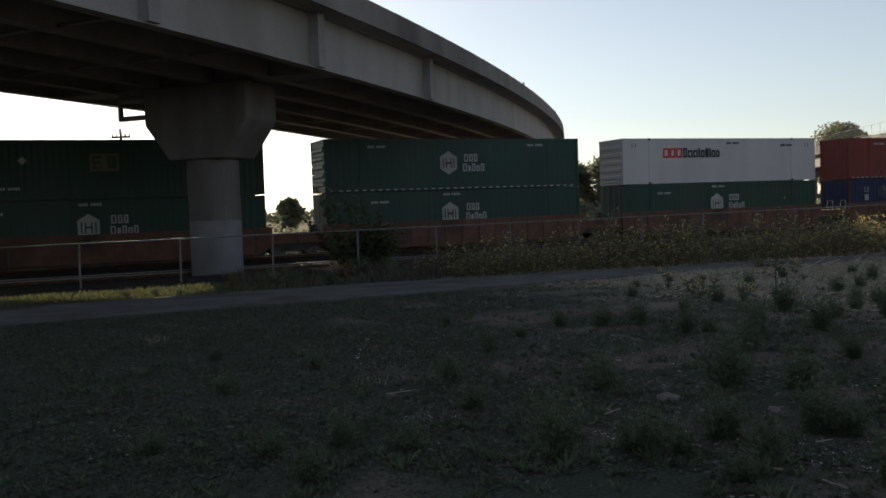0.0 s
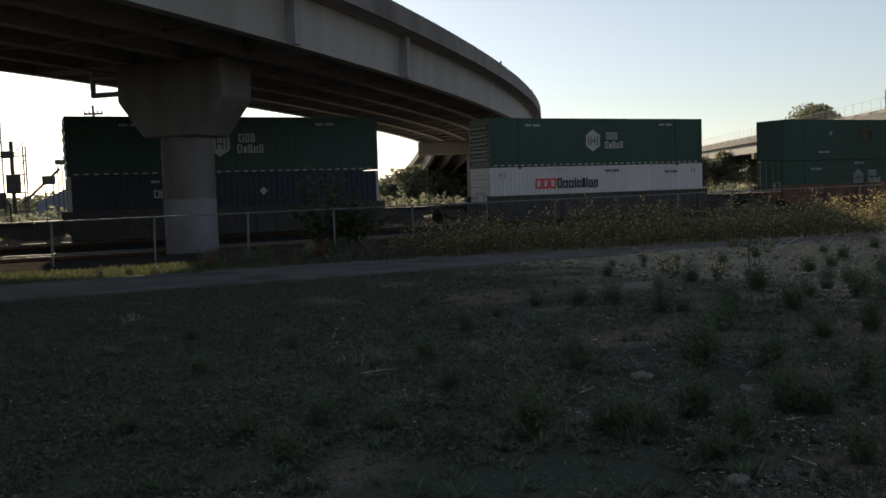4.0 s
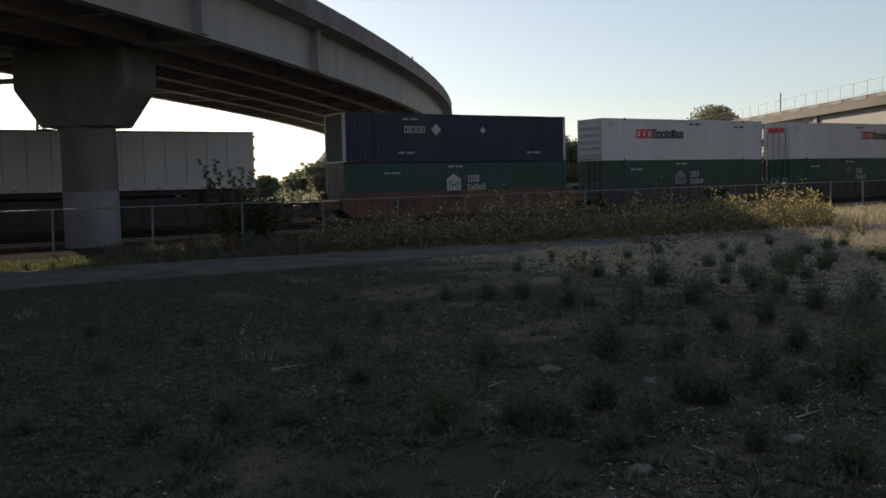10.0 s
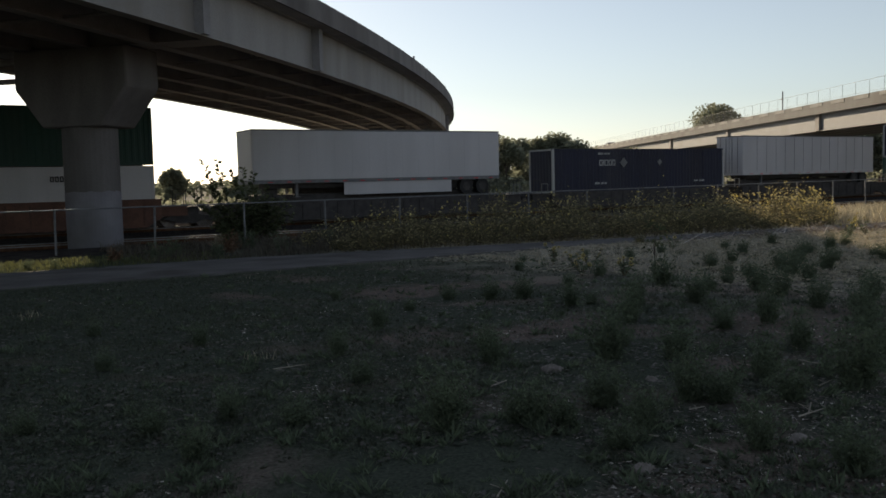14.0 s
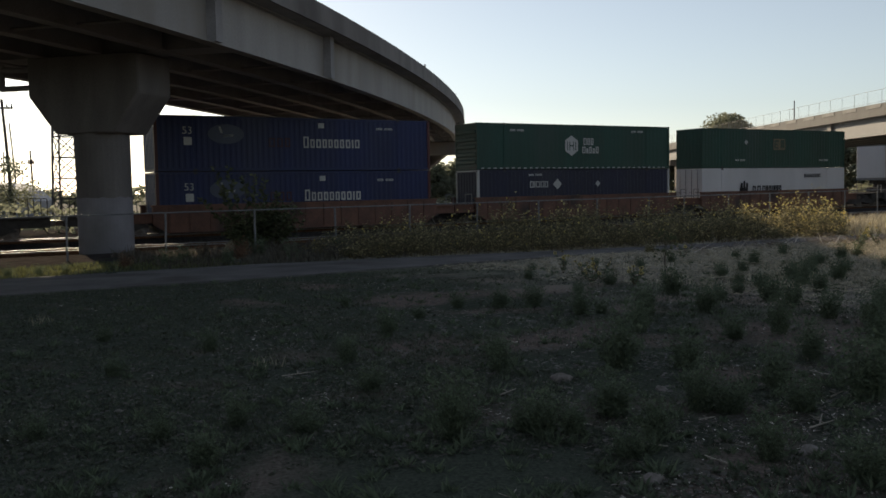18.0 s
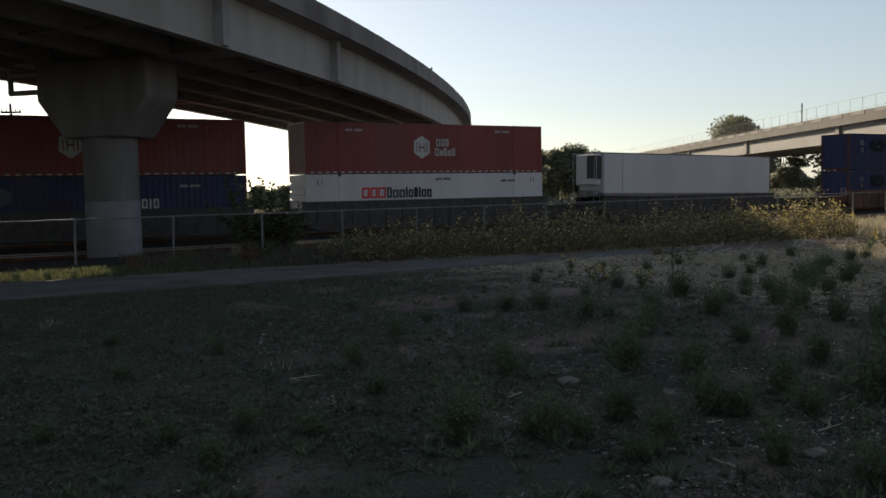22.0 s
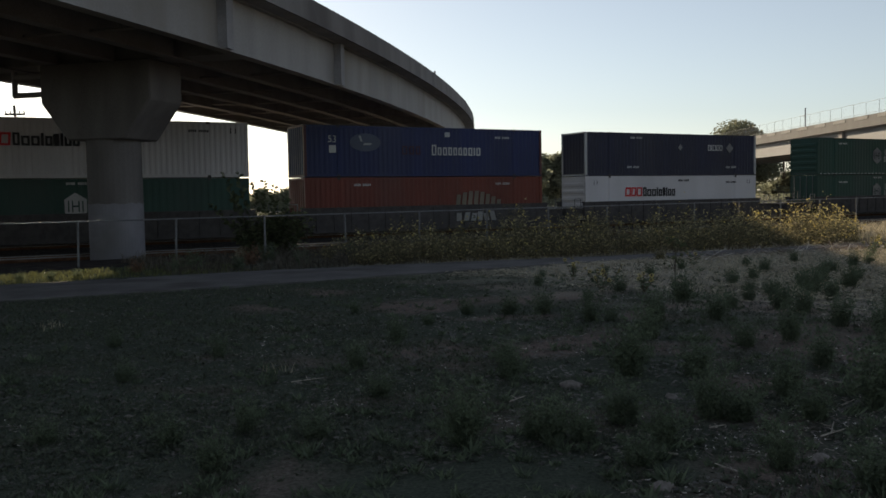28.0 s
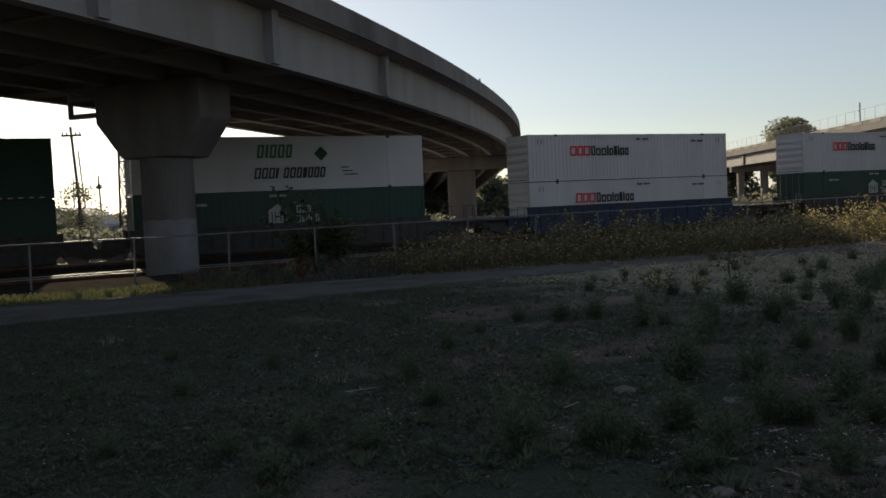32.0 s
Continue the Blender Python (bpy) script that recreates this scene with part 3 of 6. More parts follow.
def logo_bars(parent, y, spec):
    """Plain shapes on the side facing the path; each is x, z, width, height, material, slant."""
    for x, z, w, h, mat, sl in spec:
        bm = bmesh.new()
        q = sl * h
        vs = [bm.verts.new(c) for c in ((x, y, z), (x + w, y, z), (x + w + q, y, z + h), (x + q, y, z + h))]
        f = bm.faces.new(vs)
        bmesh.ops.solidify(bm, geom=[f], thickness=0.003)
        part("marking", bm, mat, parent)


def word(x, z, h, widths, mat, gap=0.22, sl=0.0, tall=(1,)):
    """One word as a row of plain hollow blocks; narrow ones are solid bars, a negative width is a space."""
    rows, a = [], x
    for i, w in enumerate(widths):
        if w > 0:
            rows.append((a, w * h, h * tall[i % len(tall)]))
        a += (abs(w) + gap) * h
    return [(rows, z, h * .17, sl, mat)]


def lettering(parent, y, words):
    for rows, z, stroke, sl, mat in words:
        bm = bmesh.new()
        for x, w, h in rows:
            bars = [(0, w, 0, h)] if w < stroke * 2.6 else [(0, stroke, 0, h), (w - stroke, w, 0, h), (stroke, w - stroke, 0, stroke), (stroke, w - stroke, h - stroke, h)]
            for x0, x1, z0, z1 in bars:
                lo = [(x + x0 + sl * z0, z + z0), (x + x1 + sl * z0, z + z0), (x + x1 + sl * z1, z + z1), (x + x0 + sl * z1, z + z1)]
                prism(bm, lo, y - .003, y, "xz")
        part("lettering", bm, mat, parent)


def hexagon(parent, x, z, r, y, mat, inner):
    bm = bmesh.new()
    vs = [bm.verts.new((x + r * .9 * math.sin(k * math.tau / 6), y, z + r * math.cos(k * math.tau / 6))) for k in range(6)]
    f = bm.faces.new(vs)
    bmesh.ops.solidify(bm, geom=[f], thickness=0.003)
    part("emblem", bm, mat, parent)
    logo_bars(parent, y - .006, [(x + r * o, z - r * .45, r * .09, r * .84, inner, 0) for o in (-.54, -.27, .18, .45)] + [(x - r * .18, z - r * .08, r * .36, r * .13, inner, 0)])


def diamond(parent, x, z, r, y, mat):
    bm = bmesh.new()
    vs = [bm.verts.new((x + r * a, y, z + r * b)) for a, b in ((1, 0), (0, 1), (-1, 0), (0, -1))]
    f = bm.faces.new(vs)
    bmesh.ops.solidify(bm, geom=[f], thickness=0.003)
    part("emblem", bm, mat, parent)


def ellipse(parent, x, z, rx, rz, y, mat):
    bm = bmesh.new()
    f = bm.faces.new([bm.verts.new((x + rx * math.cos(k * math.tau / 24), y, z + rz * math.sin(k * math.tau / 24))) for k in range(24)])
    bmesh.ops.solidify(bm, geom=[f], thickness=0.003)
    part("emblem", bm, mat, parent)


def container(label, mat, pitch=0.34, depth=0.030, end="door", end_mat=None, posts=None, castings=None):
    """A 53 foot container; x along it, y across it from its near side (0) to the far side, z up from its floor."""
    c = thing("container", label, "container", group="containers on the train")
    e_mat = end_mat or mat
    pm = posts or mat
    r = 0.12
    # rails top and bottom
    for y0, y1 in ((0.0, 0.07), (CW - 0.07, CW)):
        part("top_rail", one_box(0, CL, y0, y1, CH - r, CH), mat, c)
        part("bottom_rail", one_box(0, CL, y0, y1, 0, 0.16), mat, c)
    part("side_panel", side_panel(0.06, CL - 0.06, 0.022, 0.16, CH - r, pitch, depth, -1), mat, c)
    part("side_panel", side_panel(0.06, CL - 0.06, CW - 0.022, 0.16, CH - r, pitch, depth, 1), mat, c)
    part("roof", one_box(0.02, CL - .02, 0.05, CW - .05, CH - .06, CH - .012), mat, c)
    part("floor", one_box(0.02, CL - .02, 0.05, CW - .05, 0.02, 0.14), M_BLACK, c)
    # corner posts at the ends and at the 40 foot lift points
    for x in (0.0, 2.01, CL - 2.19, CL - 0.16):
        for y0 in (-0.004, CW - 0.126):
            po = part("post", one_box(x, x + (.16 if x in (0.0, CL - .16) else .11), y0, y0 + .13, 0.03, CH - 0.002), pm if x in (0.0, CL - .16) else mat, c)
    cast = mesh_of(one_box(-.03, .16, 0, .182, 0, .13), "corner_casting")
    cast.materials.append(castings or M_BLACK)
    for x in (2.0, CL - 2.2):
        for z in (-.02, CH - .12):
            for y0 in (-.012, CW - .17):
                part("corner_casting", cast, None, c, m=Matrix.Translation((x, y0, z)))
    # ends
    if end == "bars":
        part("end_wall", one_box(0.03, 0.07, .12, CW - .12, 0.1, CH - .1), e_mat, c)
        for i in range(5):
            z = .32 + i * .47
            bm = bmesh.new()
            prism(bm, [(.03, z), (-.045, z + .06), (-.045, z + .24), (.03, z + .30)], .16, CW - .16, "xz")
            part("end_rib", bm, e_mat, c)
    elif end == "door":
        for y0, y1 in ((0.13, CW / 2 - .008), (CW / 2 + .008, CW - .13)):
            d = part("door", one_box(-0.006, 0.05, y0, y1, 0.1, CH - .1), e_mat, c)
            bm = bmesh.new()
            for z in (0.45, 0.85, 1.25, 1.65, 2.05, 2.4):
                box(bm, -.03, -.006, y0 + .1, y1 - .1, z, z + .09)
            part("door_rib", bm, e_mat, d)
            for k in (.25, .75):
                bm = bmesh.new()
                y = y0 + (y1 - y0) * k
                tube(bm, (-.055, y, .06), (-.055, y, CH - .06), .022, 6)
                box(bm, -.075, -.03, y - .06, y + .24, 1.15, 1.19)
                part("lock_rod", bm, M_GALV, d)
    else:
        bm = side_panel(0.14, CW - .14, 0, 0.12, CH - .1, .33, .05, 1)
        for v in bm.verts:
            x, y, z = v.co
            v.co = (0.045 + y, x, z)
        part("end_panel", bm, e_mat, c)
    part("end_panel", one_box(CL - .06, CL - .02, .1, CW - .1, .1, CH - .1), mat, c)
    part("end_sill", one_box(-0.004, .12, .1, CW - .1, 0, .1), pm, c)
    part("end_header", one_box(-0.004, .12, .1, CW - .1, CH - .1, CH - .003), pm, c)
    return c


def small_marks(c, mat, rows):
    """Rows of tiny plain bars."""
    for x, z in rows:
        bm = bmesh.new()
        for k in range(10):
            if k != 4:
                a = x + k * .107
                box(bm, a, a + .078, -.015, -.012, z, z + .13)
        part("marking", bm, mat, c)


def hub(mat=None, label="dark green steel container with white hexagon emblem", ink=None, x0=7.4):
    c = container(label, mat or M_GREEN, 0.36, .012, end="bars" if mat is None else "ribs")
    y = -0.012
    hexagon(c, x0, 1.52, .68, y, ink or M_INKW, mat or M_GREEN)
    lettering(c, y, word(x0 + 1.0, 1.58, .44, [.6, .5, .5], ink or M_INKW, .16) + word(x0 + .9, 1.02, .44, [.6, .4, .5, .5, .5], ink or M_INKW, .16, tall=(1, .75)))
    small_marks(c, M_INKW, [(2.5, 2.4), (12.6, 2.45)])
    bm = bmesh.new()
    for i in range(34):
        box(bm, .3 + i * .46, .52 + i * .46, -.016, -.008, .03, .10)
    part("reflective_strip", bm, M_INKW, c, "dashed white reflective strip")
    return c


def low_hub():
    c = container("dark green steel container with half-hidden white emblem in the well", M_GREEN, 0.36, .012)
    y = -0.012
    hexagon(c, 7.4, 1.56, .66, y, M_INKW, M_GREEN)
    lettering(c, y, word(8.45, 1.70, .42, [.6, .5, .5], M_INKW, .16) + word(8.4, 1.16, .42, [.6, .4, .5, .5, .5], M_INKW, .16, tall=(1, .75)))
    small_marks(c, M_INKW, [(2.6, 2.25), (7.0, 2.6)])
    return c


def white(x0=3.1, z0=1.65, pitch=1.0, depth=.004, label="white smooth-sided container with red and black wordmark", end="bars"):
    c = container(label, M_WHITE, pitch, depth, castings=M_BLACK, end=end)
    logo_bars(c, -.012, [(x, 2.3, .05, .3, M_INKD, 0) for x in (.7, .95, CL - .95, CL - .7)])
    y = -0.014
    lettering(c, y, word(x0, z0, .62, [.78, .7, .8], M_INKR, .08, .08) + word(x0 + 1.62, z0, .62, [.5, .6, .6, .2, .5, .4, .2, .5, .5], M_INKD, .1, tall=(1, .76, .76, .98, .76, .95, .98, .76, .76)))
    small_marks(c, M_INKD, [(8.3, 2.5), (13.0, 2.35)])
    if end == "door":
        for k in range(3):
            part("marking", one_box(-.082, -.078, .55 + k * .55, .95 + k * .55, 2.12, 2.52), M_INKR, c)
    return c


def navy(label="dark navy container with pale wordmark and diamond emblem", x0=4.0, lone=9.6):
    c = container(label, M_NAVY, 0.30, .028, end="ribs", end_mat=M_NAVY, posts=M_INKW)
    y = -0.012
    lettering(c, y, word(x0, 1.75, .40, [.7, .2, .85, .7, .65], M_INKW, .12))
    diamond(c, x0 + 2.2, 1.95, .36, y, M_INKW)
    diamond(c, lone, 1.95, .22, y, M_INKW)
    small_marks(c, M_INKW, [(3.6, .5), (13.0, .5), (3.9, 2.5)])
    return c


def blue():
    c = container("blue steel container with white block wordmark", M_BLUE, 0.30, .026, end="ribs", end_mat=M_BLUE, posts=M_POSTRED)
    y = -0.012
    lettering(c, y, word(8.1, 1.25, .52, [.6, .5, .55, .5, .5, .5, .5, .55, .2, .55], M_INKW, .18, tall=(1.2, .92, .92, .92, .92, .92, .92, .92, .92, .92)))
    logo_bars(c, y, [(1.5, 1.35, .42, .42, M_INKW, 0), (9.0, 2.35, .36, .28, M_INKW, 0)])
    for x in (1.7,):
        t = text_mesh("53", .55, M_INKW)
        part("length_mark", t, None, c, m=Matrix.Translation((x, y, 2.1)) @ Matrix.Rotation(radians(90), 4, "X"))
    ellipse(c, 3.75, 1.95, .98, .52, y, M_GLOBE)
    logo_bars(c, y - .004, [(3.6, 1.8, .5, .12, M_INKW, .6), (3.45, 2.0, .12, .34, M_INKW, -.3)])
    lettering(c, y, word(6.1, 1.28, .5, [.7, .65, .6], M_DIMRED, .25))
    small_marks(c, M_INKW, [(12.6, 2.3)])
    return c


def red(label="red steel container with white hexagon emblem"):
    return hub(M_RED, label)


def emp():
    c = container("deep green container with a faded sand-coloured patch", M_GREEN2, 0.32, .026, end="ribs", posts=M_GREEN2)
    y = -0.012
    logo_bars(c, y, [(7.6, 1.35, 1.35, .85, M_FADED, 0), (7.7, 1.45, .13, .65, M_GREEN2, 0), (7.83, 1.45, .34, .13, M_GREEN2, 0), (7.83, 1.7, .28, .13, M_GREEN2, 0), (7.83, 1.97, .34, .13, M_GREEN2, 0), (8.4, 1.5, .45, .6, M_GREEN2, 0)])
    diamond(c, 4.6, 1.9, .2, y, M_INKW)
    small_marks(c, M_INKW, [(3.4, .5), (13.0, .5)])
    return c


def crest():
    c = container("white refrigerated container with dark crest and old-style wordmark", M_WHITE, 1.2, .006)
    y = -0.014
    logo_bars(c, y, [(3.9, .9, .9, .55, M_INKD, 0), (4.0, 1.45, .22, .35, M_INKD, 0), (4.3, 1.45, .2, .5, M_INKD, 0), (4.6, 1.45, .2, .35, M_INKD, 0)])
    lettering(c, y, word(5.3, .95, .62, [.55, -.1, .6, -.1, .55, .4, .45, .2, .4, .4, .45], M_INKD, .1) + word(11.2, 2.15, .28, [.6] * 9, M_INKD, .2))
    return c


def cool():
    c = container("white refrigerated container with green and grey wordmarks", M_WHITE, 1.2, .006, end="door")
    y = -0.014
    lettering(c, y, word(6.4, 1.75, .72, [.5, .22, .5, .5, .45], M_INKG, .12, .15) + word(6.2, .65, .58, [.6, .55, .55, .25, -.3, .5, .55, .5, .4, .5, .5, .5], M_INKD, .1, .18))
    diamond(c, 10.0, 1.95, .4, y, M_INKG)
    logo_bars(c, y, [(11.3, .75, .8, .06, M_INKD, 0), (11.2, .95, .6, .06, M_INKD, 0), (11.1, 1.15, .5, .06, M_INKD, 0)])
    return c


def rust():
    c = container("rust-red steel container with pale painted patches", M_RUST, 0.30, .026, end="ribs")
    y = -0.012
    logo_bars(c, y, [(9.7 + i * .42, 1.0, .3, .62 + .42 * math.sin(.5 + i * .42), M_PALE, .12) for i in range(8)])
    small_marks(c, M_INKW, [(3.0, 2.4), (12.6, 2.4)])
    return c


# ---- railway wagons ----


def bogie(parent, x):
    b = part("bogie", one_box(-1.45, 1.45, -0.16, 0.16, .36, .62, bevel=.03), M_BLACK, parent, m=Matrix.Translation((x, CW / 2, 0)))
    for y in (-1.02, 1.02):
        bm = bmesh.new()
        prism(bm, [(-1.25, .42), (-1.05, .58), (-.4, .7), (.4, .7), (1.05, .58), (1.25, .42), (.9, .38), (.45, .22), (-.45, .22), (-.9, .38)], y - .09, y + .09, "xz")
        part("side_frame", bm, M_BLACK, b)
    for wx in (-.89, .89):
        bm = bmesh.new()
        for y in (-.76, .76):
            tube(bm, (0, y - .065, 0), (0, y + .065, 0), .42, 20)
            tube(bm, (0, y + (.065 if y < 0 else -.065), 0), (0, y + (.09 if y < 0 else -.09), 0), .46, 20)
        tube(bm, (0, -.95, 0), (0, .95, 0), .09, 8)
        box(bm, -.3, .3, -.835, -.825, -.03, .03)
        wh = part("wheelset", bm, M_WHEEL, b, m=Matrix.Translation((wx, 0, .42)))
    return b


def well_car(mat, label, first, last, load_patch=False, top=1.36):
    """One well of an articulated stack wagon; the container floor lies 0.36 m over the rail. x from the near left corner of the load."""
    c = thing("well_wagon", label, "railway wagon", group="wagons of the train")
    for y0, y1, o in ((-0.22, -0.03, -1), (CW + .03, CW + .22, 1)):
        bm = bmesh.new()
        prism(bm, [(-.25, .55), (.5, .10), (CL - .5, .10), (CL + .25, .55), (CL + .25, top - .08), (-.25, top - .08)], y0, y1, "xz")
        sd = part("side_sill", bm, mat, c)
        ya = y0 - .05 if o < 0 else y1
        rib = mesh_of(one_box(-.05, .05, ya, ya + .05, .22, top - .12), "sill_rib")
        rib.materials.append(mat)
        for i in range(15):
            part("sill_rib", rib, None, sd, m=Matrix.Translation((.6 + i * (CL - 1.2) / 14, 0, 0)))
        part("top_chord", one_box(-.3, CL + .3, y0 - .04, y1 + .04, top - .078, top), mat, sd)
    for x0, x1 in ((-1.62, -.1), (CL + .1, CL + 1.62)):
        bm = bmesh.new()
        box(bm, x0, x1, .0, CW, .62, 1.05)
        box(bm, min(x0, x1) + .05, max(x0, x1) - .05, -.15, CW + .15, 1.05, 1.12)
        part("end_platform", bm, mat, c)
    part("well_floor", one_box(0.1, CL - .1, .1, CW - .1, .08, .35), M_BLACK, c)
    for x in (-1.62,) + ((CL + 1.62,) if last else ()):
        bogie(c, x)
    if load_patch:
        logo_bars(c, -.275, [(9.6 + i * .5, .55, .36, .5 + .12 * math.sin(3 * i), M_INKW, .3 * math.sin(i)) for i in range(6)])
    for x in (-1.0, CL + 1.0):
        bm = bmesh.new()
        tube(bm, (x, -.12, 1.1), (x, -.12, 1.75), .025, 6)
        tube(bm, (x, -.12, 1.75), (x + .5, -.12, 1.75), .025, 6)
        tube(bm, (x + .5, -.12, 1.75), (x + .5, -.12, 1.1), .025, 6)
        part("handrail", bm, M_GALV, c)
    return c


def trailer(label, top, floor, reefer=False, lower=True, skirt=True, ribs=13, door=False, seam=None):
    """A 53 foot road trailer riding on a spine wagon."""
    t = thing("semi_trailer", label, "trailer", group="trailers on the train")
    h = top - floor
    body = part("body", one_box(0, CL, 0.0, CW, .18, h - .06, bevel=.025), M_WHITE, t)
    part("top_rail", one_box(-.01, CL + .01, -.02, CW + .02, h - .08, h), M_GALV, t)
    part("bottom_rail", one_box(-.01, CL + .01, -.025, CW + .025, 0, .2), M_WHITE if seam is None and not reefer else M_GALV, t)
    bm = bmesh.new()
    for i in range(ribs):
        x = 1.6 + i * (CL - 2.0) / ribs
        box(bm, x - .013, x + .013, -.010, .0, .22, h - .1)
    part("panel_seam", bm, seam or M_GALV, t)
    hinge = mesh_of(one_box(CL - .02, CL + .06, -.03, .06, 0, .16), "hinge")
    hinge.materials.append(M_GALV)
    for i in range(5):
        part("hinge", hinge, None, t, m=Matrix.Translation((0, 0, .25 + i * (h - .6) / 4)))
    bm = bmesh.new()
    for i in range(14):
        x = .8 + i * 1.12
        box(bm, x, x + .28, -.032, -.024, .06, .1)
    part("side_reflector", bm, M_INKR, t)
    part("end_wall", one_box(-.03, 0.0, .08, CW - .08, .25, h - .15), M_WHITE, t)
    if reefer:
        u = part("cooling_unit", one_box(-.62, -.032, .28, CW - .28, .75, h - .1, bevel=.06), M_WHITE, t, "white trailer cooling unit with black grille")
        part("grille", one_box(-.645, -.621, .30, 1.05, h - 1.75, h - .2), M_BLACK, u)
        part("side_grille", one_box(-.60, -.04, .255, .279, h - 1.8, h - .22), M_BLACK, u)
        for y in (.02, CW - .06):
            bm = bmesh.new()
            tube(bm, (-.66, y, .1), (-.66, y, h - .02), .025, 6)
            tube(bm, (-.66, y, h - .02), (0, y, h - .02), .025, 6)
            part("guard_rail", bm, M_INKW, t)
        part("fuel_tank", one_box(-.5, -.05, .5, CW - .5, -.05, .4, bevel=.05), M_GALV, t)
    if door:
        bm = bmesh.new()
        for y in (.45, 1.0, 1.6, 2.15):
            tube(bm, (-.06, y, .2), (-.06, y, h - .1), .022, 6)
        part("lock_rod", bm, M_GALV, t)
        part("door_seam", one_box(-.034, -.030, CW / 2 - .02, CW / 2 + .02, .25, h - .15), M_BLACK, t)
    part("underframe", one_box(1.0, CL - .7, .55, CW - .55, -.28, -.003), M_BLACK, t)
    part("far_skirt", one_box(3.2, CL - 3.7, CW - .06, CW - .03, -.74, -.003), M_BLACK, t)
    # running gear
    if lower:
        z = 0.0
        for x in (CL - 2.4, CL - 1.2):
            for y in (.12, CW - .5):
                bm = bmesh.new()
                tube(bm, (x, y, z - .42), (x, y + .38, z - .42), .48, 18)
                w = part("wheel", bm, M_TYRE, t)
                bm = bmesh.new()
                tube(bm, (x, y - .01, z - .42), (x, y + .02, z - .42), .27, 12)
                part("rim", bm, M_BLACK, w)
        part("slider", one_box(CL - 3.6, CL - .6, .7, CW - .7, -.5, -.285), M_BLACK, t)
        for y in (.45, CW - .6):
            bm = bmesh.new()
            box(bm, 2.6, 2.75, y, y + .15, -.75, 0)
            box(bm, 2.5, 2.85, y - .05, y + .2, -.8, -.75)
            part("landing_leg", bm, M_GALV, t)
        if skirt:
            part("side_skirt", one_box(5.4, 12.6, .03, .06, -.72, 0), M_WHITE, t)
    return t


def place(ob, S, z):
    MOVERS.append((ob, S, z))
    return ob


MAKERS = {"hub": hub, "low": low_hub, "white": white, "ribbed": lambda: white(3.1, 1.55, .28, .03, "white corrugated container with red and black wordmark"),
          "right": lambda: white(9.1, 1.6, 1.0, .004, "white container with wordmark near one end", "door"),
          "whitelow": lambda: white(3.4, 1.5, 1.0, .004, "white container with red and black wordmark in the well"),
          "navy": navy, "navyend": lambda: navy("dark navy container with pale wordmark near its end", 11.2, 8.5), "blue": blue, "red": red, "emp": emp, "crest": crest, "cool": cool, "rust": rust}
PROTO = {}


def get(kind):
    if kind not in PROTO:
        PROTO[kind] = MAKERS[kind]()
        return PROTO[kind]
    return copy_thing(PROTO[kind], Matrix.Identity(4))


# near left corner of each load at the start (metres from the mark), upper load, lower load, wagon
CONSIST = [
    (37.3, "red", "blue", "r"), (17.92, "white", "low", "r"), (-1.5, "hub", "low", "r"), (-20.95, "emp", "low", "r"),
    (-44.5, "hub", "ribbed", "d"), (-67.75, "hub", "navy", "d"), (-91.25, "right", "low", "d"), (-110.72, "ribbed", "low", "g"),
    (-130.05, "navy", "low", "r"), (-211.5, "emp", "crest", "r"), (-230.9, "hub", "navy", "r"), (-250.4, "blue", "blue", "r"),
    (-297.2, "red", "whitelow", "h"), (-316.7, "red", "blue", "d"), (-336.4, "hub", "low", "g"), (-359.55, "navyend", "whitelow", "d"),
    (-379.25, "blue", "rust", "g"), (-398.55, "ribbed", "low", "d"), (-422.2, "ribbed", "whitelow", "b"), (-445.56, "cool", "low", "d"),
    (-465.3, "hub", "low", "d"), (-484.8, "ribbed", "low", "d"),
]
Z_LOW, Z_UP = RAIL_Z + 0.34, RAIL_Z + 0.36 + CH + 0.03
CARS = {}


def get_car(k):
    if k not in CARS:
        mat = {"r": M_WELL, "d": M_BLACK, "h": M_BLACK, "b": M_WELLB, "g": M_BLACK}[k]
        lab = {"h": "dark high-sided well wagon carrying two stacked containers", "r": "rust-brown well wagon carrying two stacked containers", "d": "dark steel well wagon carrying two stacked containers", "b": "blue well wagon carrying two stacked containers", "g": "dark well wagon with pale painted scrawl on its side"}[k]
        CARS[k] = well_car(mat, lab, True, True, k == "g", 1.72 if k in "hb" else 1.54)
        return CARS[k]
    return copy_thing(CARS[k], Matrix.Identity(4))


for S_, up, low, car in CONSIST:
    place(get_car(car), S_, RAIL_Z)
    place(get(low), S_, Z_LOW)
    place(get(up), S_, Z_UP)
# trailers and the single container on low wagons
sp = well_car(M_BLACK, "low dark platform wagon carrying a trailer or single container", True, True, top=1.16)
part("deck", one_box(0.1, CL - .1, .02, CW - .02, .52, .62), M_BLACK, sp)
part("hitch", one_box(1.0, 1.7, CW / 2 - .35, CW / 2 + .35, .622, 1.9, bevel=.04), M_BLACK, sp)
flat = copy_thing(sp, Matrix.Identity(4))
part("center_sill", one_box(.3, CL - .3, CW / 2 - .55, CW / 2 + .55, .625, 1.56, bevel=.04), M_BLACK, sp)
for ob, S_ in ((sp, -151.5), (copy_thing(sp, Matrix.Identity(4)), -190.1), (flat, -169.7)):
    place(ob, S_, RAIL_Z)
place(get_car("d"), -275.9, RAIL_Z)
place(trailer("plain white panelled road trailer with rear doors", 4.44, 1.42, door=True, skirt=False), -151.5, 1.42)
place(trailer("white road trailer with side skirt and dark tyres", 4.59, 1.61, seam=M_WHITE), -190.1, 1.61)
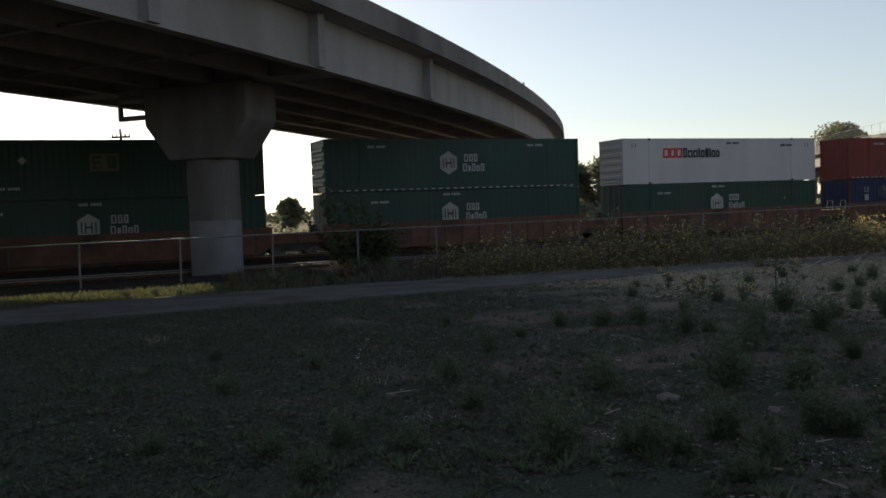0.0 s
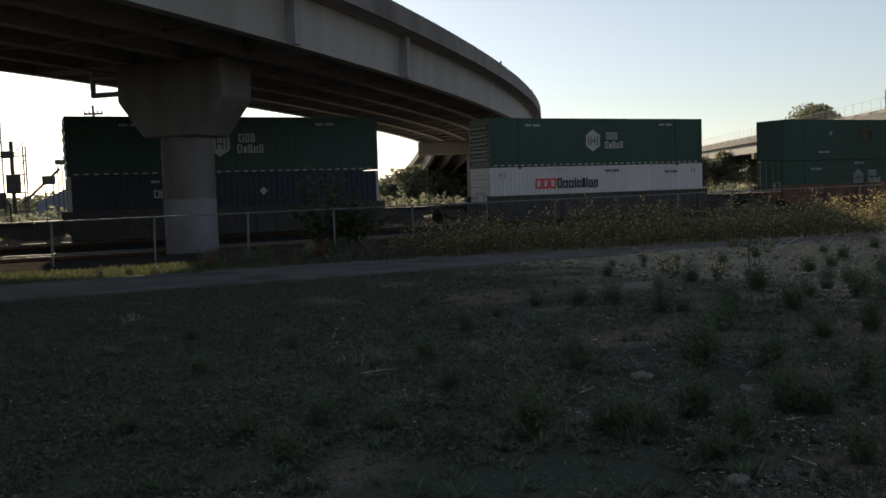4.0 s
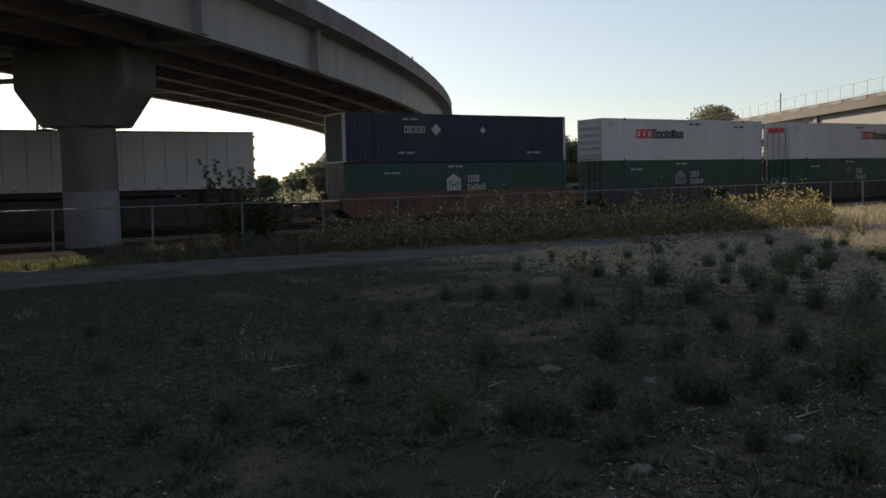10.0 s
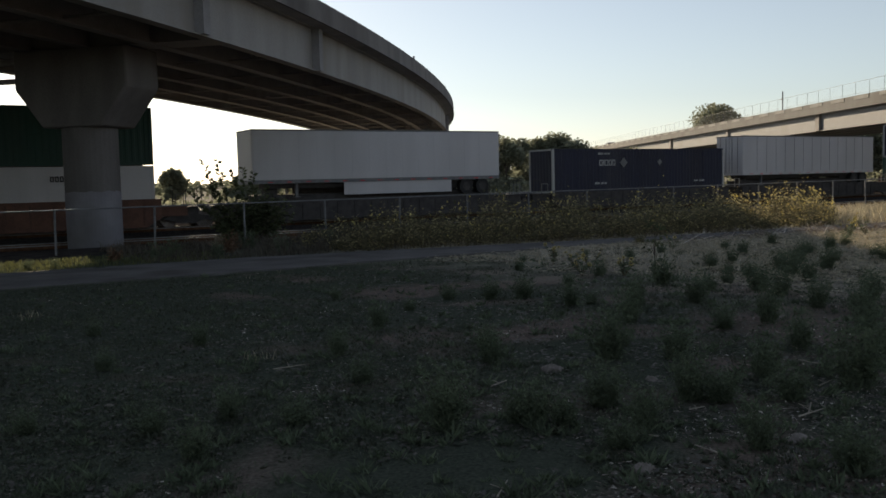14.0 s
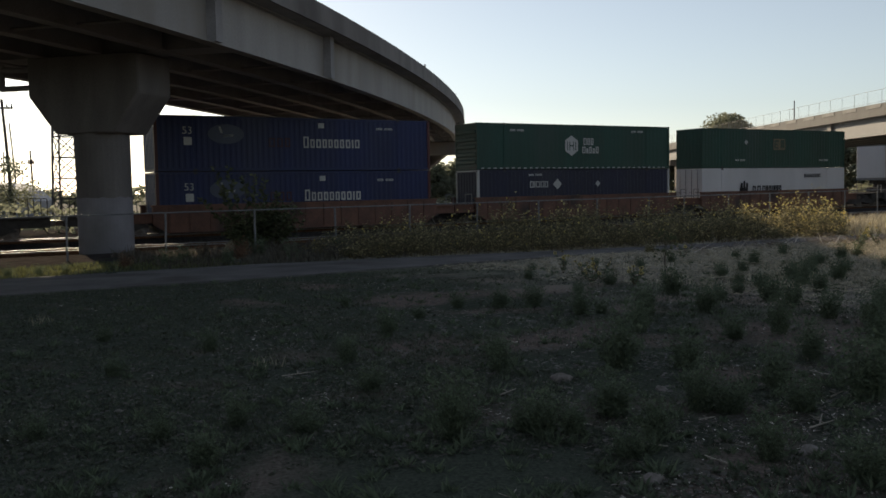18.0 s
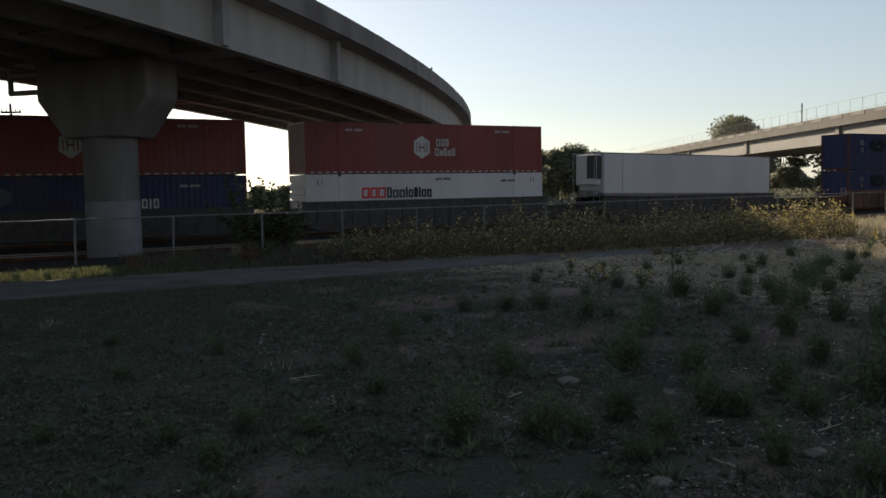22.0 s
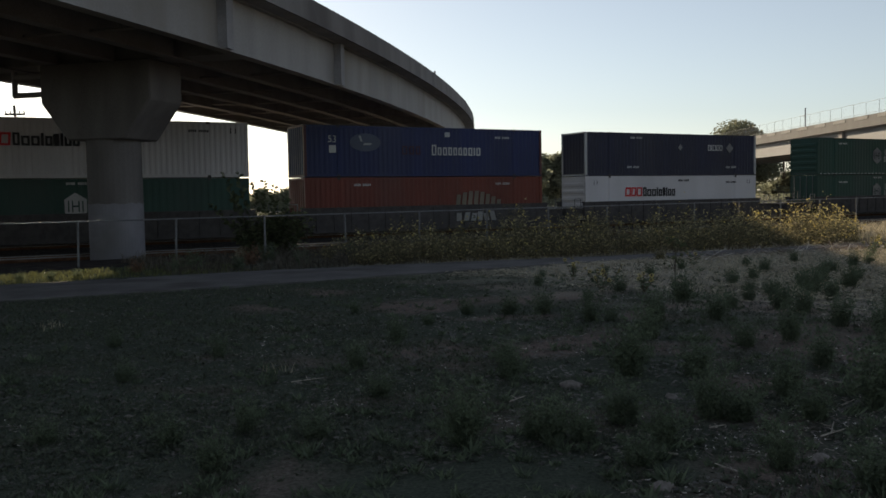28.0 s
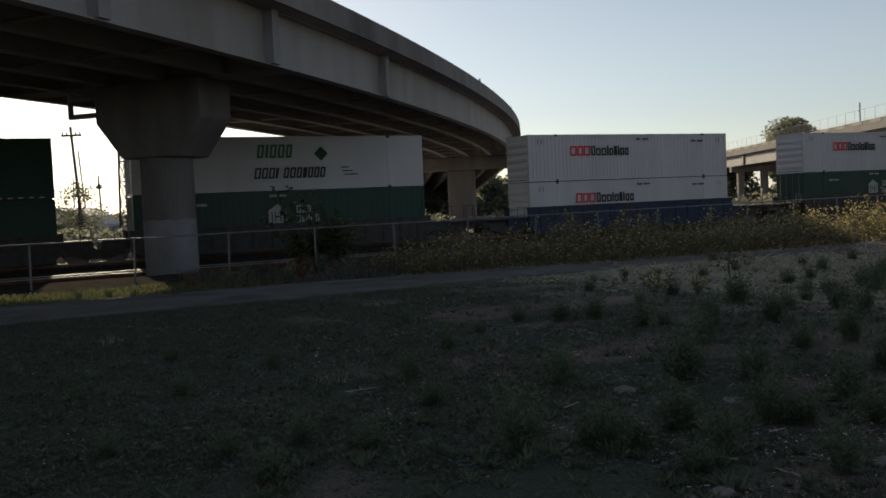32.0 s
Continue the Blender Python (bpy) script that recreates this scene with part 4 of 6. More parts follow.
reefer_trailer = place(trailer("white refrigerated trailer with cooling unit", 3.76, 0.82, reefer=True, lower=False, ribs=1), -275.9, 1.06)
place(get("navy"), -169.7, 3.46 - CH)


def join_wagons():
    """Where two wagons stand further apart, their end platforms reach on to the coupler between them."""
    row = sorted(((S_, ob) for ob, S_, z in MOVERS if ob.name.startswith("well_wagon")), key=lambda r: r[0])
    for (s0, a), (s1, b) in zip(row, row[1:]):
        gap = (s1 - 1.62) - (s0 + CL + 1.62)
        if gap < 0.6:
            continue
        reach = gap / 2 - .35
        for ob, x0, x1, sgn in ((a, CL + 1.622, CL + 1.622 + reach, 1), (b, -1.622 - reach, -1.622, -1)):
            bm = bmesh.new()
            box(bm, x0, x1, .25, CW - .25, .58, 1.02)
            box(bm, x0, x1, -.12, CW + .12, 1.02, 1.10)
            part("end_platform", bevelled(bm, .02), M_BLACK, ob)
            tip = x1 if sgn > 0 else x0
            bm = bmesh.new()
            box(bm, min(tip, tip + sgn * .34), max(tip, tip + sgn * .34), CW / 2 - .14, CW / 2 + .14, .62, .9)
            part("coupler", bevelled(bm, .03), M_WHEEL, ob)
            bm = bmesh.new()
            for y in (-.08, CW + .08):
                for x in (tip - sgn * .15, tip - sgn * .75):
                    tube(bm, (x, y, 1.1), (x, y, 2.0), .022, 6)
                tube(bm, (tip - sgn * .15, y, 2.0), (tip - sgn * .75, y, 2.0), .022, 6)
            part("handrail", bm, M_BLACK, ob)
            bm = bmesh.new()
            tube(bm, (tip - sgn * .3, .9, .6), (tip - sgn * .05, .8, .25), .03, 6)
            tube(bm, (tip - sgn * .05, .8, .25), (tip + sgn * .33, .85, .3), .03, 6)
            part("air_hose", bm, M_TYRE, ob)


join_wagons()


def motions():
    """The train rolls past at a steady pace; its wheels turn."""
    turn = Matrix.Rotation(TH, 4, "Z")
    for ob, S_, z in MOVERS:
        rows = [(t, Matrix.Translation(W(15.2 + S_ + SPEED * t, FACE_N, z)) @ turn @ Matrix.Rotation(radians(0.95 if ob == reefer_trailer else 0.0), 4, "Y")) for t in (0.0, 8.0, 16.0, 24.0, 32.0)]
        walk(ob, rows)
        for curve in ob.animation_data.action.layers[0].strips[0].channelbag(ob.animation_data.action_slot).fcurves:
            for k in curve.keyframe_points:
                k.interpolation = "LINEAR"
    # wheels: every wheelset turns alike about its own axle
    turns = {}
    for ob, S_, z in MOVERS:
        for w in ob.children_recursive:
            if w.name.startswith("wheelset"):
                x = round(w.matrix_basis.translation.x, 2)
                if x not in turns:
                    rows = []
                    step = radians(60) * 0.42 / SPEED
                    k = int(32.0 / step) + 1
                    for i in range(k + 1):
                        t = min(32.0, i * 32.0 / k)
                        rows.append((t, Matrix.Translation((x, 0, .42)) @ Matrix.Rotation(SPEED * t / 0.42, 4, "Y")))
                    walk(w, rows)
                    turns[x] = w
                else:
                    w.rotation_mode = "QUATERNION"
                    w.animation_data_create()
                    w.animation_data.action = turns[x].animation_data.action
                    w.animation_data.action_slot = turns[x].animation_data.action_slot
    # the cars on the road bridge
    lane = Matrix.Translation((60 - 12.46, 0, 0)) @ Matrix.Rotation(-math.atan(0.1), 4, "Z")
    for ob, t0, y0 in ROAD:
        walk(ob, [(t, lane @ Matrix.Translation((2.6, y0 + ROAD_SPEED * (t - t0), 8.625))) for t in (0.0, 16.0, 32.0)])
        for curve in ob.animation_data.action.layers[0].strips[0].channelbag(ob.animation_data.action_slot).fcurves:
            for k in curve.keyframe_points:
                k.interpolation = "LINEAR"

# ---- plants and litter ----
M_STRAW = leafy("dry_straw", (0.24, 0.215, 0.155), (0.66, 0.585, 0.42), 0.4, (0.39, 0.345, 0.245))
M_GRASS = leafy("low_grass", (0.056, 0.066, 0.045), (0.11, 0.125, 0.08), 0.3)
M_WEED = leafy("grey_green_weed", (0.07, 0.092, 0.058), (0.165, 0.198, 0.122), 0.45)
# the ramp's pale end paints sunlit highlights on some of the bank's leaves
M_HEDGE = leafy("sunflower_leaf", (0.085, 0.086, 0.052), (0.58, 0.50, 0.265), 0.62, (0.225, 0.20, 0.115))
M_PETAL = leafy("yellow_petal", (0.42, 0.32, 0.06), (0.80, 0.68, 0.28), 0.45)
M_STEM = surface("dry_stem", (0.07, 0.055, 0.03), (0.16, 0.13, 0.07), 0.9, scale=8)
M_LEAF = leafy("tree_leaf", (0.05, 0.065, 0.034), (0.135, 0.15, 0.075), 0.5)
# distance haze is put into the pale colour of the far leaves
M_FARLEAF = leafy("hazed_far_leaf", (0.15, 0.165, 0.12), (0.29, 0.30, 0.215), 0.65)
M_BARK = surface("bark", (0.05, 0.04, 0.03), (0.12, 0.10, 0.08), 0.95, scale=6, bump=0.5)
M_CHIP = leafy("pale_litter", (0.13, 0.10, 0.08), (0.72, 0.66, 0.57), 0.1, (0.26, 0.215, 0.175))
M_CRUMB = leafy("soil_crumb", (0.042, 0.042, 0.034), (0.115, 0.10, 0.08), 0.0)
M_STRAWSTICK = surface("bleached_stick", (0.22, 0.19, 0.15), (0.42, 0.37, 0.30), 0.9, scale=8)
M_STONE = surface("field_stone", (0.12, 0.10, 0.085), (0.26, 0.23, 0.2), 0.9, scale=5, bump=0.5)
M_RUSTGRASS = leafy("russet_weed", (0.12, 0.07, 0.042), (0.25, 0.15, 0.095), 0.35)


class Soup:
    """Loose triangles and quads gathered into one mesh."""
    def __init__(self):
        self.v, self.f = [], []

    def blade(self, p, d, h, w, bend=0.3):
        """A grass blade: two quads that bend over."""
        side = Vector((-d.y, d.x, 0)).normalized() * w * 0.5
        m = p + Vector((0, 0, h * 0.6)) + d * h * bend * 0.35
        t = p + Vector((0, 0, h)) + d * h * bend
        k = len(self.v)
        self.v += [p - side, p + side, m + side * 0.7, m - side * 0.7, t]
        self.f += [(k, k + 1, k + 2, k + 3), (k + 3, k + 2, k + 4)]

    def leaf(self, p, ax, nrm, l, w):
        """A pointed leaf, folded a little."""
        s = ax.cross(nrm).normalized() * w * 0.5
        k = len(self.v)
        self.v += [p, p + ax * l * 0.45 + s + nrm * w * 0.1, p + ax * l, p + ax * l * 0.45 - s + nrm * w * 0.1]
        self.f += [(k, k + 1, k + 2, k + 3)]

    def flat(self, p, l, w, rnd):
        a, t = rnd.uniform(0, math.tau), rnd.uniform(-0.5, 0.5)
        ax = Vector((math.cos(a), math.sin(a), t * 0.4))
        sd = Vector((-math.sin(a), math.cos(a), rnd.uniform(-.4, .4))) * w * .5
        k = len(self.v)
        self.v += [p - sd, p + sd, p + ax * l + sd * .6, p + ax * l - sd * .8]
        self.f += [(k, k + 1, k + 2, k + 3)]

    def disc(self, p, nrm, r, n=6):
        q = nrm.to_track_quat("Z", "Y")
        k = len(self.v)
        self.v += [p + q @ Vector((r * math.cos(i * math.tau / n), r * math.sin(i * math.tau / n), 0)) for i in range(n)]
        self.f += [tuple(range(k, k + n))]

    def mesh(self, name, mat):
        return raw_mesh(name, self.v, self.f, mat)


def rdir(rnd, up=0.0):
    a = rnd.uniform(0, math.tau)
    return Vector((math.cos(a), math.sin(a), up)).normalized()


def gpt(x, y, dz=0.0):
    z = ground_z(x, y)
    if -16 <= x <= 24 and 2 <= y <= 31:
        z += noise.noise((x * 1.3, y * 1.3, 0)) * 0.03 + noise.noise((x * 4.1, y * 4.1, 7)) * 0.012
    return Vector((x, y, z + dz))


def in_view(rnd, near, far, left=-0.62, right=0.72):
    """A spot of the field before the camera, thinning with distance."""
    y = near * (far / near) ** rnd.random()
    return rnd.uniform(left, right) * y, y


def on_path(x, y, pad=0.1):
    s, n = sn_of(x, y)
    return abs(n - path_n(s)) < along_line(PATH_HALF, s) + 0.03 + pad


# short grass, thicker towards the path and where the noise says so
def build_field():
    rnd = random.Random(11)
    g, st, ch = Soup(), Soup(), Soup()
    for _ in range(90000):
        x, y = in_view(rnd, 3.2, 25)
        s, n = sn_of(x, y)
        if on_path(x, y) or n > 27:
            continue
        k = 0.9 * noise.noise((x * 0.5, y * 0.5, 4.0)) + 0.6 * noise.noise((x * 1.9, y * 1.9, 9.0)) + (0.30 if x < 0.05 * y else -0.14) + (0.9 if -2.2 < n - path_near(s) < 0.1 and s < 12 else 0)
        if k < rnd.uniform(-0.35, 0.45):
            continue
        p = gpt(x, y)
        for _ in range(3):
            g.blade(p + rdir(rnd) * rnd.uniform(0, .05), rdir(rnd), rnd.uniform(.010, .036) * (1.35 if y > 10 else 1), rnd.uniform(.004, .007) * (1 + y * .08), rnd.uniform(.3, 1.1))
    for _ in range(60000):
        x, y = in_view(rnd, 3.2, 27, -.6, .8)
        s, n = sn_of(x, y)
        if on_path(x, y) or n > 27:
            continue
        dry = max(0.0, min(1.0, (s - 8) / 8)) * max(0.0, min(1.0, (n - 4.5) / 4))
        k = .7 * noise.noise((x * 0.35, y * 0.35, 14.0)) + .4 * noise.noise((x * 1.3, y * 1.3, 3.0)) - .40 + 1.1 * dry
        if k < rnd.uniform(0.05, 0.6):
            continue
        p = gpt(x, y)
        for _ in range(3):
            st.blade(p + rdir(rnd) * rnd.uniform(0, .09), rdir(rnd), rnd.uniform(.03, .12), rnd.uniform(.003, .007) * (1 + y * .08), rnd.uniform(.4, 1.5))
    for _ in range(70000):
        x, y = in_view(rnd, 6, 27, .1, .8)
        s, n = sn_of(x, y)
        dry = max(0.0, min(1.0, (s - 8) / 8)) * max(0.0, min(1.0, (n - 4.5) / 4))
        if on_path(x, y) or n > 24 or dry + .5 * noise.noise((x * .5, y * .5, 14.0)) < rnd.uniform(.3, 1.1):
            continue
        st.flat(gpt(x, y, rnd.uniform(.02, .06)), rnd.uniform(.06, .22), rnd.uniform(.012, .035), rnd)
    for _ in range(42000):
        x, y = in_view(rnd, 3.2, 22)
        if on_path(x, y):
            continue
        k = noise.noise((x * 0.6, y * 0.6, 24.0)) + .5 * noise.noise((x * 2.3, y * 2.3, 2.0)) + (0.12 if x > 0 else 0.4) * x / (1 + y * .2)
        if k < rnd.uniform(-.1, .6):
            continue
        big = rnd.random() < 0.05
        ch.flat(gpt(x, y, .012), rnd.uniform(.008, .028) * (2.6 if big else 1) * (1 + y * .04), rnd.uniform(.004, .011) * (1 + y * .05), rnd)
    cr = Soup()
    for _ in range(30000):
        x, y = in_view(rnd, 3.2, 19)
        if not on_path(x, y):
            cr.flat(gpt(x, y, .008), rnd.uniform(.01, .04) * (1 + y * .05), rnd.uniform(.008, .03) * (1 + y * .05), rnd)
    tagged(new("soil_crumbs", cr.mesh("soil_crumbs", M_CRUMB)), "dark soil crumbs and dead leaf bits", "soil", kind="stuff")
    for sp, nm, mat, lab in ((g, "short_grass", M_GRASS, "short dull green grass over the field"), (st, "dry_grass", M_STRAW, "thin dry straw-coloured grass"), (ch, "ground_litter", M_CHIP, "pale chips and dead leaves on the soil")):
        tagged(new(nm, sp.mesh(nm, mat)), lab, "grass" if nm != "ground_litter" else "litter", kind="stuff")


def weed_mesh(seed, r, h, count, mat, lw=(0.03, 0.014)):
    rnd = random.Random(seed)
    s = Soup()
    for _ in range(count // 6):
        d = rdir(rnd, rnd.uniform(.5, 3.4))
        l = rnd.uniform(.35, 1.0)
        base = Vector((rnd.uniform(-.25, .25) * r, rnd.uniform(-.25, .25) * r, 0))
        tip = base + Vector((d.x * r, d.y * r, d.z * h)) * l
        side = Vector((-d.y, d.x, 0)).normalized() * .004
        k = len(s.v)
        s.v += [base - side, base + side, tip]
        s.f.append((k, k + 1, k + 2))
        for j in range(6):
            p = base.lerp(tip, rnd.uniform(.25, 1.0))
            s.leaf(p, (rdir(rnd, rnd.uniform(-.2, .9))), Vector((rnd.uniform(-1, 1), rnd.uniform(-1, 1), .7)).normalized(), rnd.uniform(.7, 1.6) * lw[0], rnd.uniform(.7, 1.4) * lw[1])
    return s.mesh("weed_foliage", mat)


WEEDS = [(5.2, 13.7, .42), (4.8, 11.4, .36), (4.8, 15.8, .3), (3.2, 11.9, .3), (3.5, 11.9, .22), (2.8, 13.0, .32), (2.3, 13.1, .3), (1.7, 13.4, .26), (3.9, 11.3, .34),
         (2.5, 7.9, .44), (1.9, 6.2, .36), (2.0, 5.6, .25), (1.7, 5.2, .24), (1.5, 5.8, .22), (1.3, 5.8, .26), (1.2, 5.9, .2), (0.7, 5.8, .34), (2.6, 6.3, .3), (2.8, 6.2, .3),
         (3.1, 7.8, .34), (4.2, 9.2, .26), (6.1, 12.2, .4), (6.1, 11.6, .36), (5.9, 10.3, .32), (4.8, 9.4, .32), (4.4, 8.0, .3), (3.5, 6.9, .3), (3.3, 6.1, .28), (2.5, 5.0, .24),
         (4.0, 6.4, .46), (2.8, 4.5, .3), (6.1, 9.7, .36), (1.5, 8.8, .28), (1.4, 8.0, .25), (3.4, 10.0, .3), (8.7, 15.9, .34), (8.7, 14.9, .34), (6.2, 13.5, .25), (5.5, 12.6, .28),
         (-2.9, 11.1, .22), (-1.5, 10.0, .2), (0.0, 8.9, .22), (0.2, 7.5, .26), (-0.3, 6.2, .24), (-2.2, 8.7, .2), (-1.3, 6.3, .22), (-0.8, 6.5, .2), (0.5, 10.6, .24), (-2.2, 6.5, .2), (-0.9, 5.6, .24),
         (7.4, 13.2, .3), (9.6, 17.4, .32), (7.9, 17.0, .26), (10.4, 15.8, .3), (3.9, 14.6, .22), (6.9, 15.0, .22), (5.0, 7.6, .34), (5.6, 8.8, .3), (7.0, 10.9, .34), (1.0, 12.2, .2), (0.0, 14.0, .2),
         (7.2, 16.4, .3), (8.9, 18.6, .28), (10.2, 18.2, .32), (11.4, 19.4, .3), (6.4, 18.8, .24), (7.6, 20.1, .26), (9.4, 20.6, .25), (11.0, 21.4, .28), (12.4, 20.4, .3), (5.8, 20.2, .22), (12.0, 17.6, .3), (9.6, 16.2, .3), (10.9, 16.9, .26), (3.6, 17.2, .22), (4.2, 19.6, .2), (8.1, 15.4, .36), (7.7, 14.3, .38), (6.9, 14.2, .3)]


def build_weeds():
    meshes = [weed_mesh(100 + i, 1.0, 1.0, 1500, M_WEED, (.085, .034)) for i in range(6)]
    rnd = random.Random(3)
    for i, (x, y, r) in enumerate(WEEDS):
        size = "small" if r < .25 else ("bushy" if r > .35 else "low")
        m = Matrix.Translation(gpt(x, y, -.02)) @ Matrix.Rotation(rnd.uniform(0, 6), 4, "Z") @ Matrix.Diagonal((r, r, r * rnd.uniform(1.15, 1.75), 1))
        ob = new("weed_clump", meshes[i % 6])
        ob.matrix_basis = m
        tagged(ob, "%s grey-green weed clump growing from dry soil" % size, "weed", "weeds in the field")
    # tiny weeds beyond counting
    s = Soup()
    for _ in range(900):
        x, y = in_view(rnd, 3.4, 20)
        if on_path(x, y, .2) or (x < -1 and rnd.random() < .6):
            continue
        p = gpt(x, y)
        r = rnd.uniform(.06, .16)
        for _ in range(26):
            s.leaf(p + rdir(rnd) * rnd.uniform(0, r * .5), rdir(rnd, rnd.uniform(.3, 1.8)), Vector((rnd.uniform(-1, 1), rnd.uniform(-1, 1), .6)).normalized(), rnd.uniform(.4, 1.0) * r, rnd.uniform(.010, .022))
    tagged(new("seedlings", s.mesh("seedlings", M_WEED)), "scattered small weed seedlings", "weed", kind="stuff")
    low = Soup()
    for _ in range(7000):
        x, y = in_view(rnd, 3.2, 14, -.6, .6)
        if noise.noise((x * .7, y * .7, 51)) + (.15 if x < .1 * y else -.15) < rnd.uniform(-.3, .4):
            continue
        p = gpt(x, y, .005)
        for _ in range(7):
            low.leaf(p + rdir(rnd) * rnd.uniform(0, .04), rdir(rnd, rnd.uniform(.05, .8)), Vector((rnd.uniform(-.6, .6), rnd.uniform(-.6, .6), 1)).normalized(), rnd.uniform(.025, .07), rnd.uniform(.012, .026))
    tagged(new("creeping_weeds", low.mesh("creeping_weeds", M_GRASS)), "low creeping weeds flat on the soil", "weed", kind="stuff")


def sunflower_plant(x, y, h, seed):
    """A small wild sunflower: branching stems, rough leaves and a few open heads."""
    rnd = random.Random(seed)
    t = thing("sunflower_plant", "small wild sunflower plant with yellow heads in dry soil", "wildflower", Matrix.Translation(gpt(x, y, -.01)), "wild sunflowers in the field")
    bm = bmesh.new()
    lv = Soup()
    for i in range(rnd.randint(4, 7)):
        d = rdir(rnd, rnd.uniform(1.2, 3.0))
        tip = d * h * rnd.uniform(.6, 1.0)
        tube(bm, (0, 0, 0), tip, .008, 5, .004)
        for _ in range(9):
            lv.leaf(tip * rnd.uniform(.15, .95), rdir(rnd, rnd.uniform(-.4, .5)), Vector((rnd.uniform(-1, 1), rnd.uniform(-1, 1), .8)).normalized(), rnd.uniform(.06, .12), rnd.uniform(.035, .06))
        hd = bmesh.new()
        nrm = Vector((rnd.uniform(-.8, .8), rnd.uniform(-1.0, .2), rnd.uniform(.1, .8))).normalized()
        q = nrm.to_track_quat("Z", "Y").to_matrix().to_4x4()
        r = rnd.uniform(.035, .055)
        for k in range(11):
            a = k * math.tau / 11
            c = [Vector((math.cos(a + o) * r * f, math.sin(a + o) * r * f, zz)) for o, f, zz in ((-.16, .35, 0), (-.2, .75, .006), (0, 1.0, .0), (.2, .75, .006), (.16, .35, 0))]
            hd.faces.new([hd.verts.new(p) for p in c])
        head = part("flower_head", hd, M_PETAL, t, "yellow ray petals", m=Matrix.Translation(tip) @ q)
        dk = bmesh.new()
        tube(dk, (0, 0, -.006), (0, 0, .01), r * .42, 8)
        part("flower_disc", dk, M_STEM, head, "brown flower disc")
    part("stem", bm, M_STEM, t)
    part("leaves", lv.mesh("leaves", M_WEED), None, t)


for i_, (x_, y_, h_) in enumerate(((4.9, 16.7, .5), (5.2, 15.6, .42), (4.6, 18.4, .5), (8.3, 21.2, .62), (4.8, 17.4, .4), (4.5, 15.9, .36), (14.2, 23.2, .7), (13.6, 22.4, .55), (15.2, 24.0, .7))):
    sunflower_plant(x_, y_, h_, 300 + i_)


def build_stones():
    rnd = random.Random(8)
    rows = [(1.84, 7.48, .10), (3.39, 7.65, .035), (1.68, 4.74, .085), (2.83, 5.16, .075), (1.5, 4.72, .05), (2.56, 7.0, .07), (-0.53, 8.28, .05), (2.37, 5.45, .03), (2.75, 5.1, .05), (0.2, 5.0, .03), (3.9, 9.9, .05), (-1.8, 7.2, .035)]
    for x, y, r in rows:
        bm = bmesh.new()
        bmesh.ops.create_icosphere(bm, subdivisions=3, radius=1.0)
        o = rnd.uniform(0, 50)
        for v in bm.verts:
            v.co *= 1 + noise.noise(v.co * 1.3 + Vector((o, 0, 0))) * .35
            v.co.x *= .95 * r
            v.co.y *= .7 * r
            v.co.z *= .42 * r
        ob = part("stone", bm, M_STONE, None, m=Matrix.Translation(gpt(x, y, r * .1)) @ Matrix.Rotation(rnd.uniform(0, 3), 4, "Z"), smooth=True)
        tagged(ob, "pale rounded stone half sunk in soil" if r > .06 else "small pale pebble on dry soil", "stone", "stones in the field")
    s = Soup()
    for x, y, l, a in ((3.05, 5.55, .3, .4), (3.15, 5.6, .25, 1.0), (-0.6, 8.3, .3, .2), (3.6, 7.2, .22, 2.2), (1.2, 6.9, .2, .7), (9.0, 19.2, 2.2, .15), (10.2, 19.4, 1.6, .3)) + tuple((rnd.uniform(.15, .6) * y_, y_, rnd.uniform(.1, .3), rnd.uniform(0, 3)) for y_ in (4.4, 4.9, 5.3, 5.9, 6.4, 7.1, 7.9, 8.6, 9.5, 10.4, 11.6, 13.0)):
        p = gpt(x, y, .03)
        bm = bmesh.new()
        d = Vector((math.cos(a), math.sin(a), .06))
        tube(bm, p, p + d * l, .006 if l < 1 else .02, 6, .003)
        tube(bm, p + d * l * .5, p + d * l * .5 + Vector((-d.y, d.x, .25)) * l * .3, .004, 5, .002)
        tagged(part("stick", bm, M_STRAWSTICK), "dry bare broken stick on the ground", "stick", "sticks on the ground")


# the bank of wild sunflowers between path and fence
def bank_height(s):
    pts = [(9, .3), (10.4, .45), (11.6, .8), (13.8, 1.0), (15.4, 1.2), (22, 1.2), (24, 1.08), (27, 1.08), (29.5, 1.12), (31.2, 1.0), (32.6, .65), (34.2, .2)]
    for (a, ha), (b, hb) in zip(pts, pts[1:]):
        if a <= s <= b:
            return ha + (hb - ha) * (s - a) / (b - a)
    return 0.2


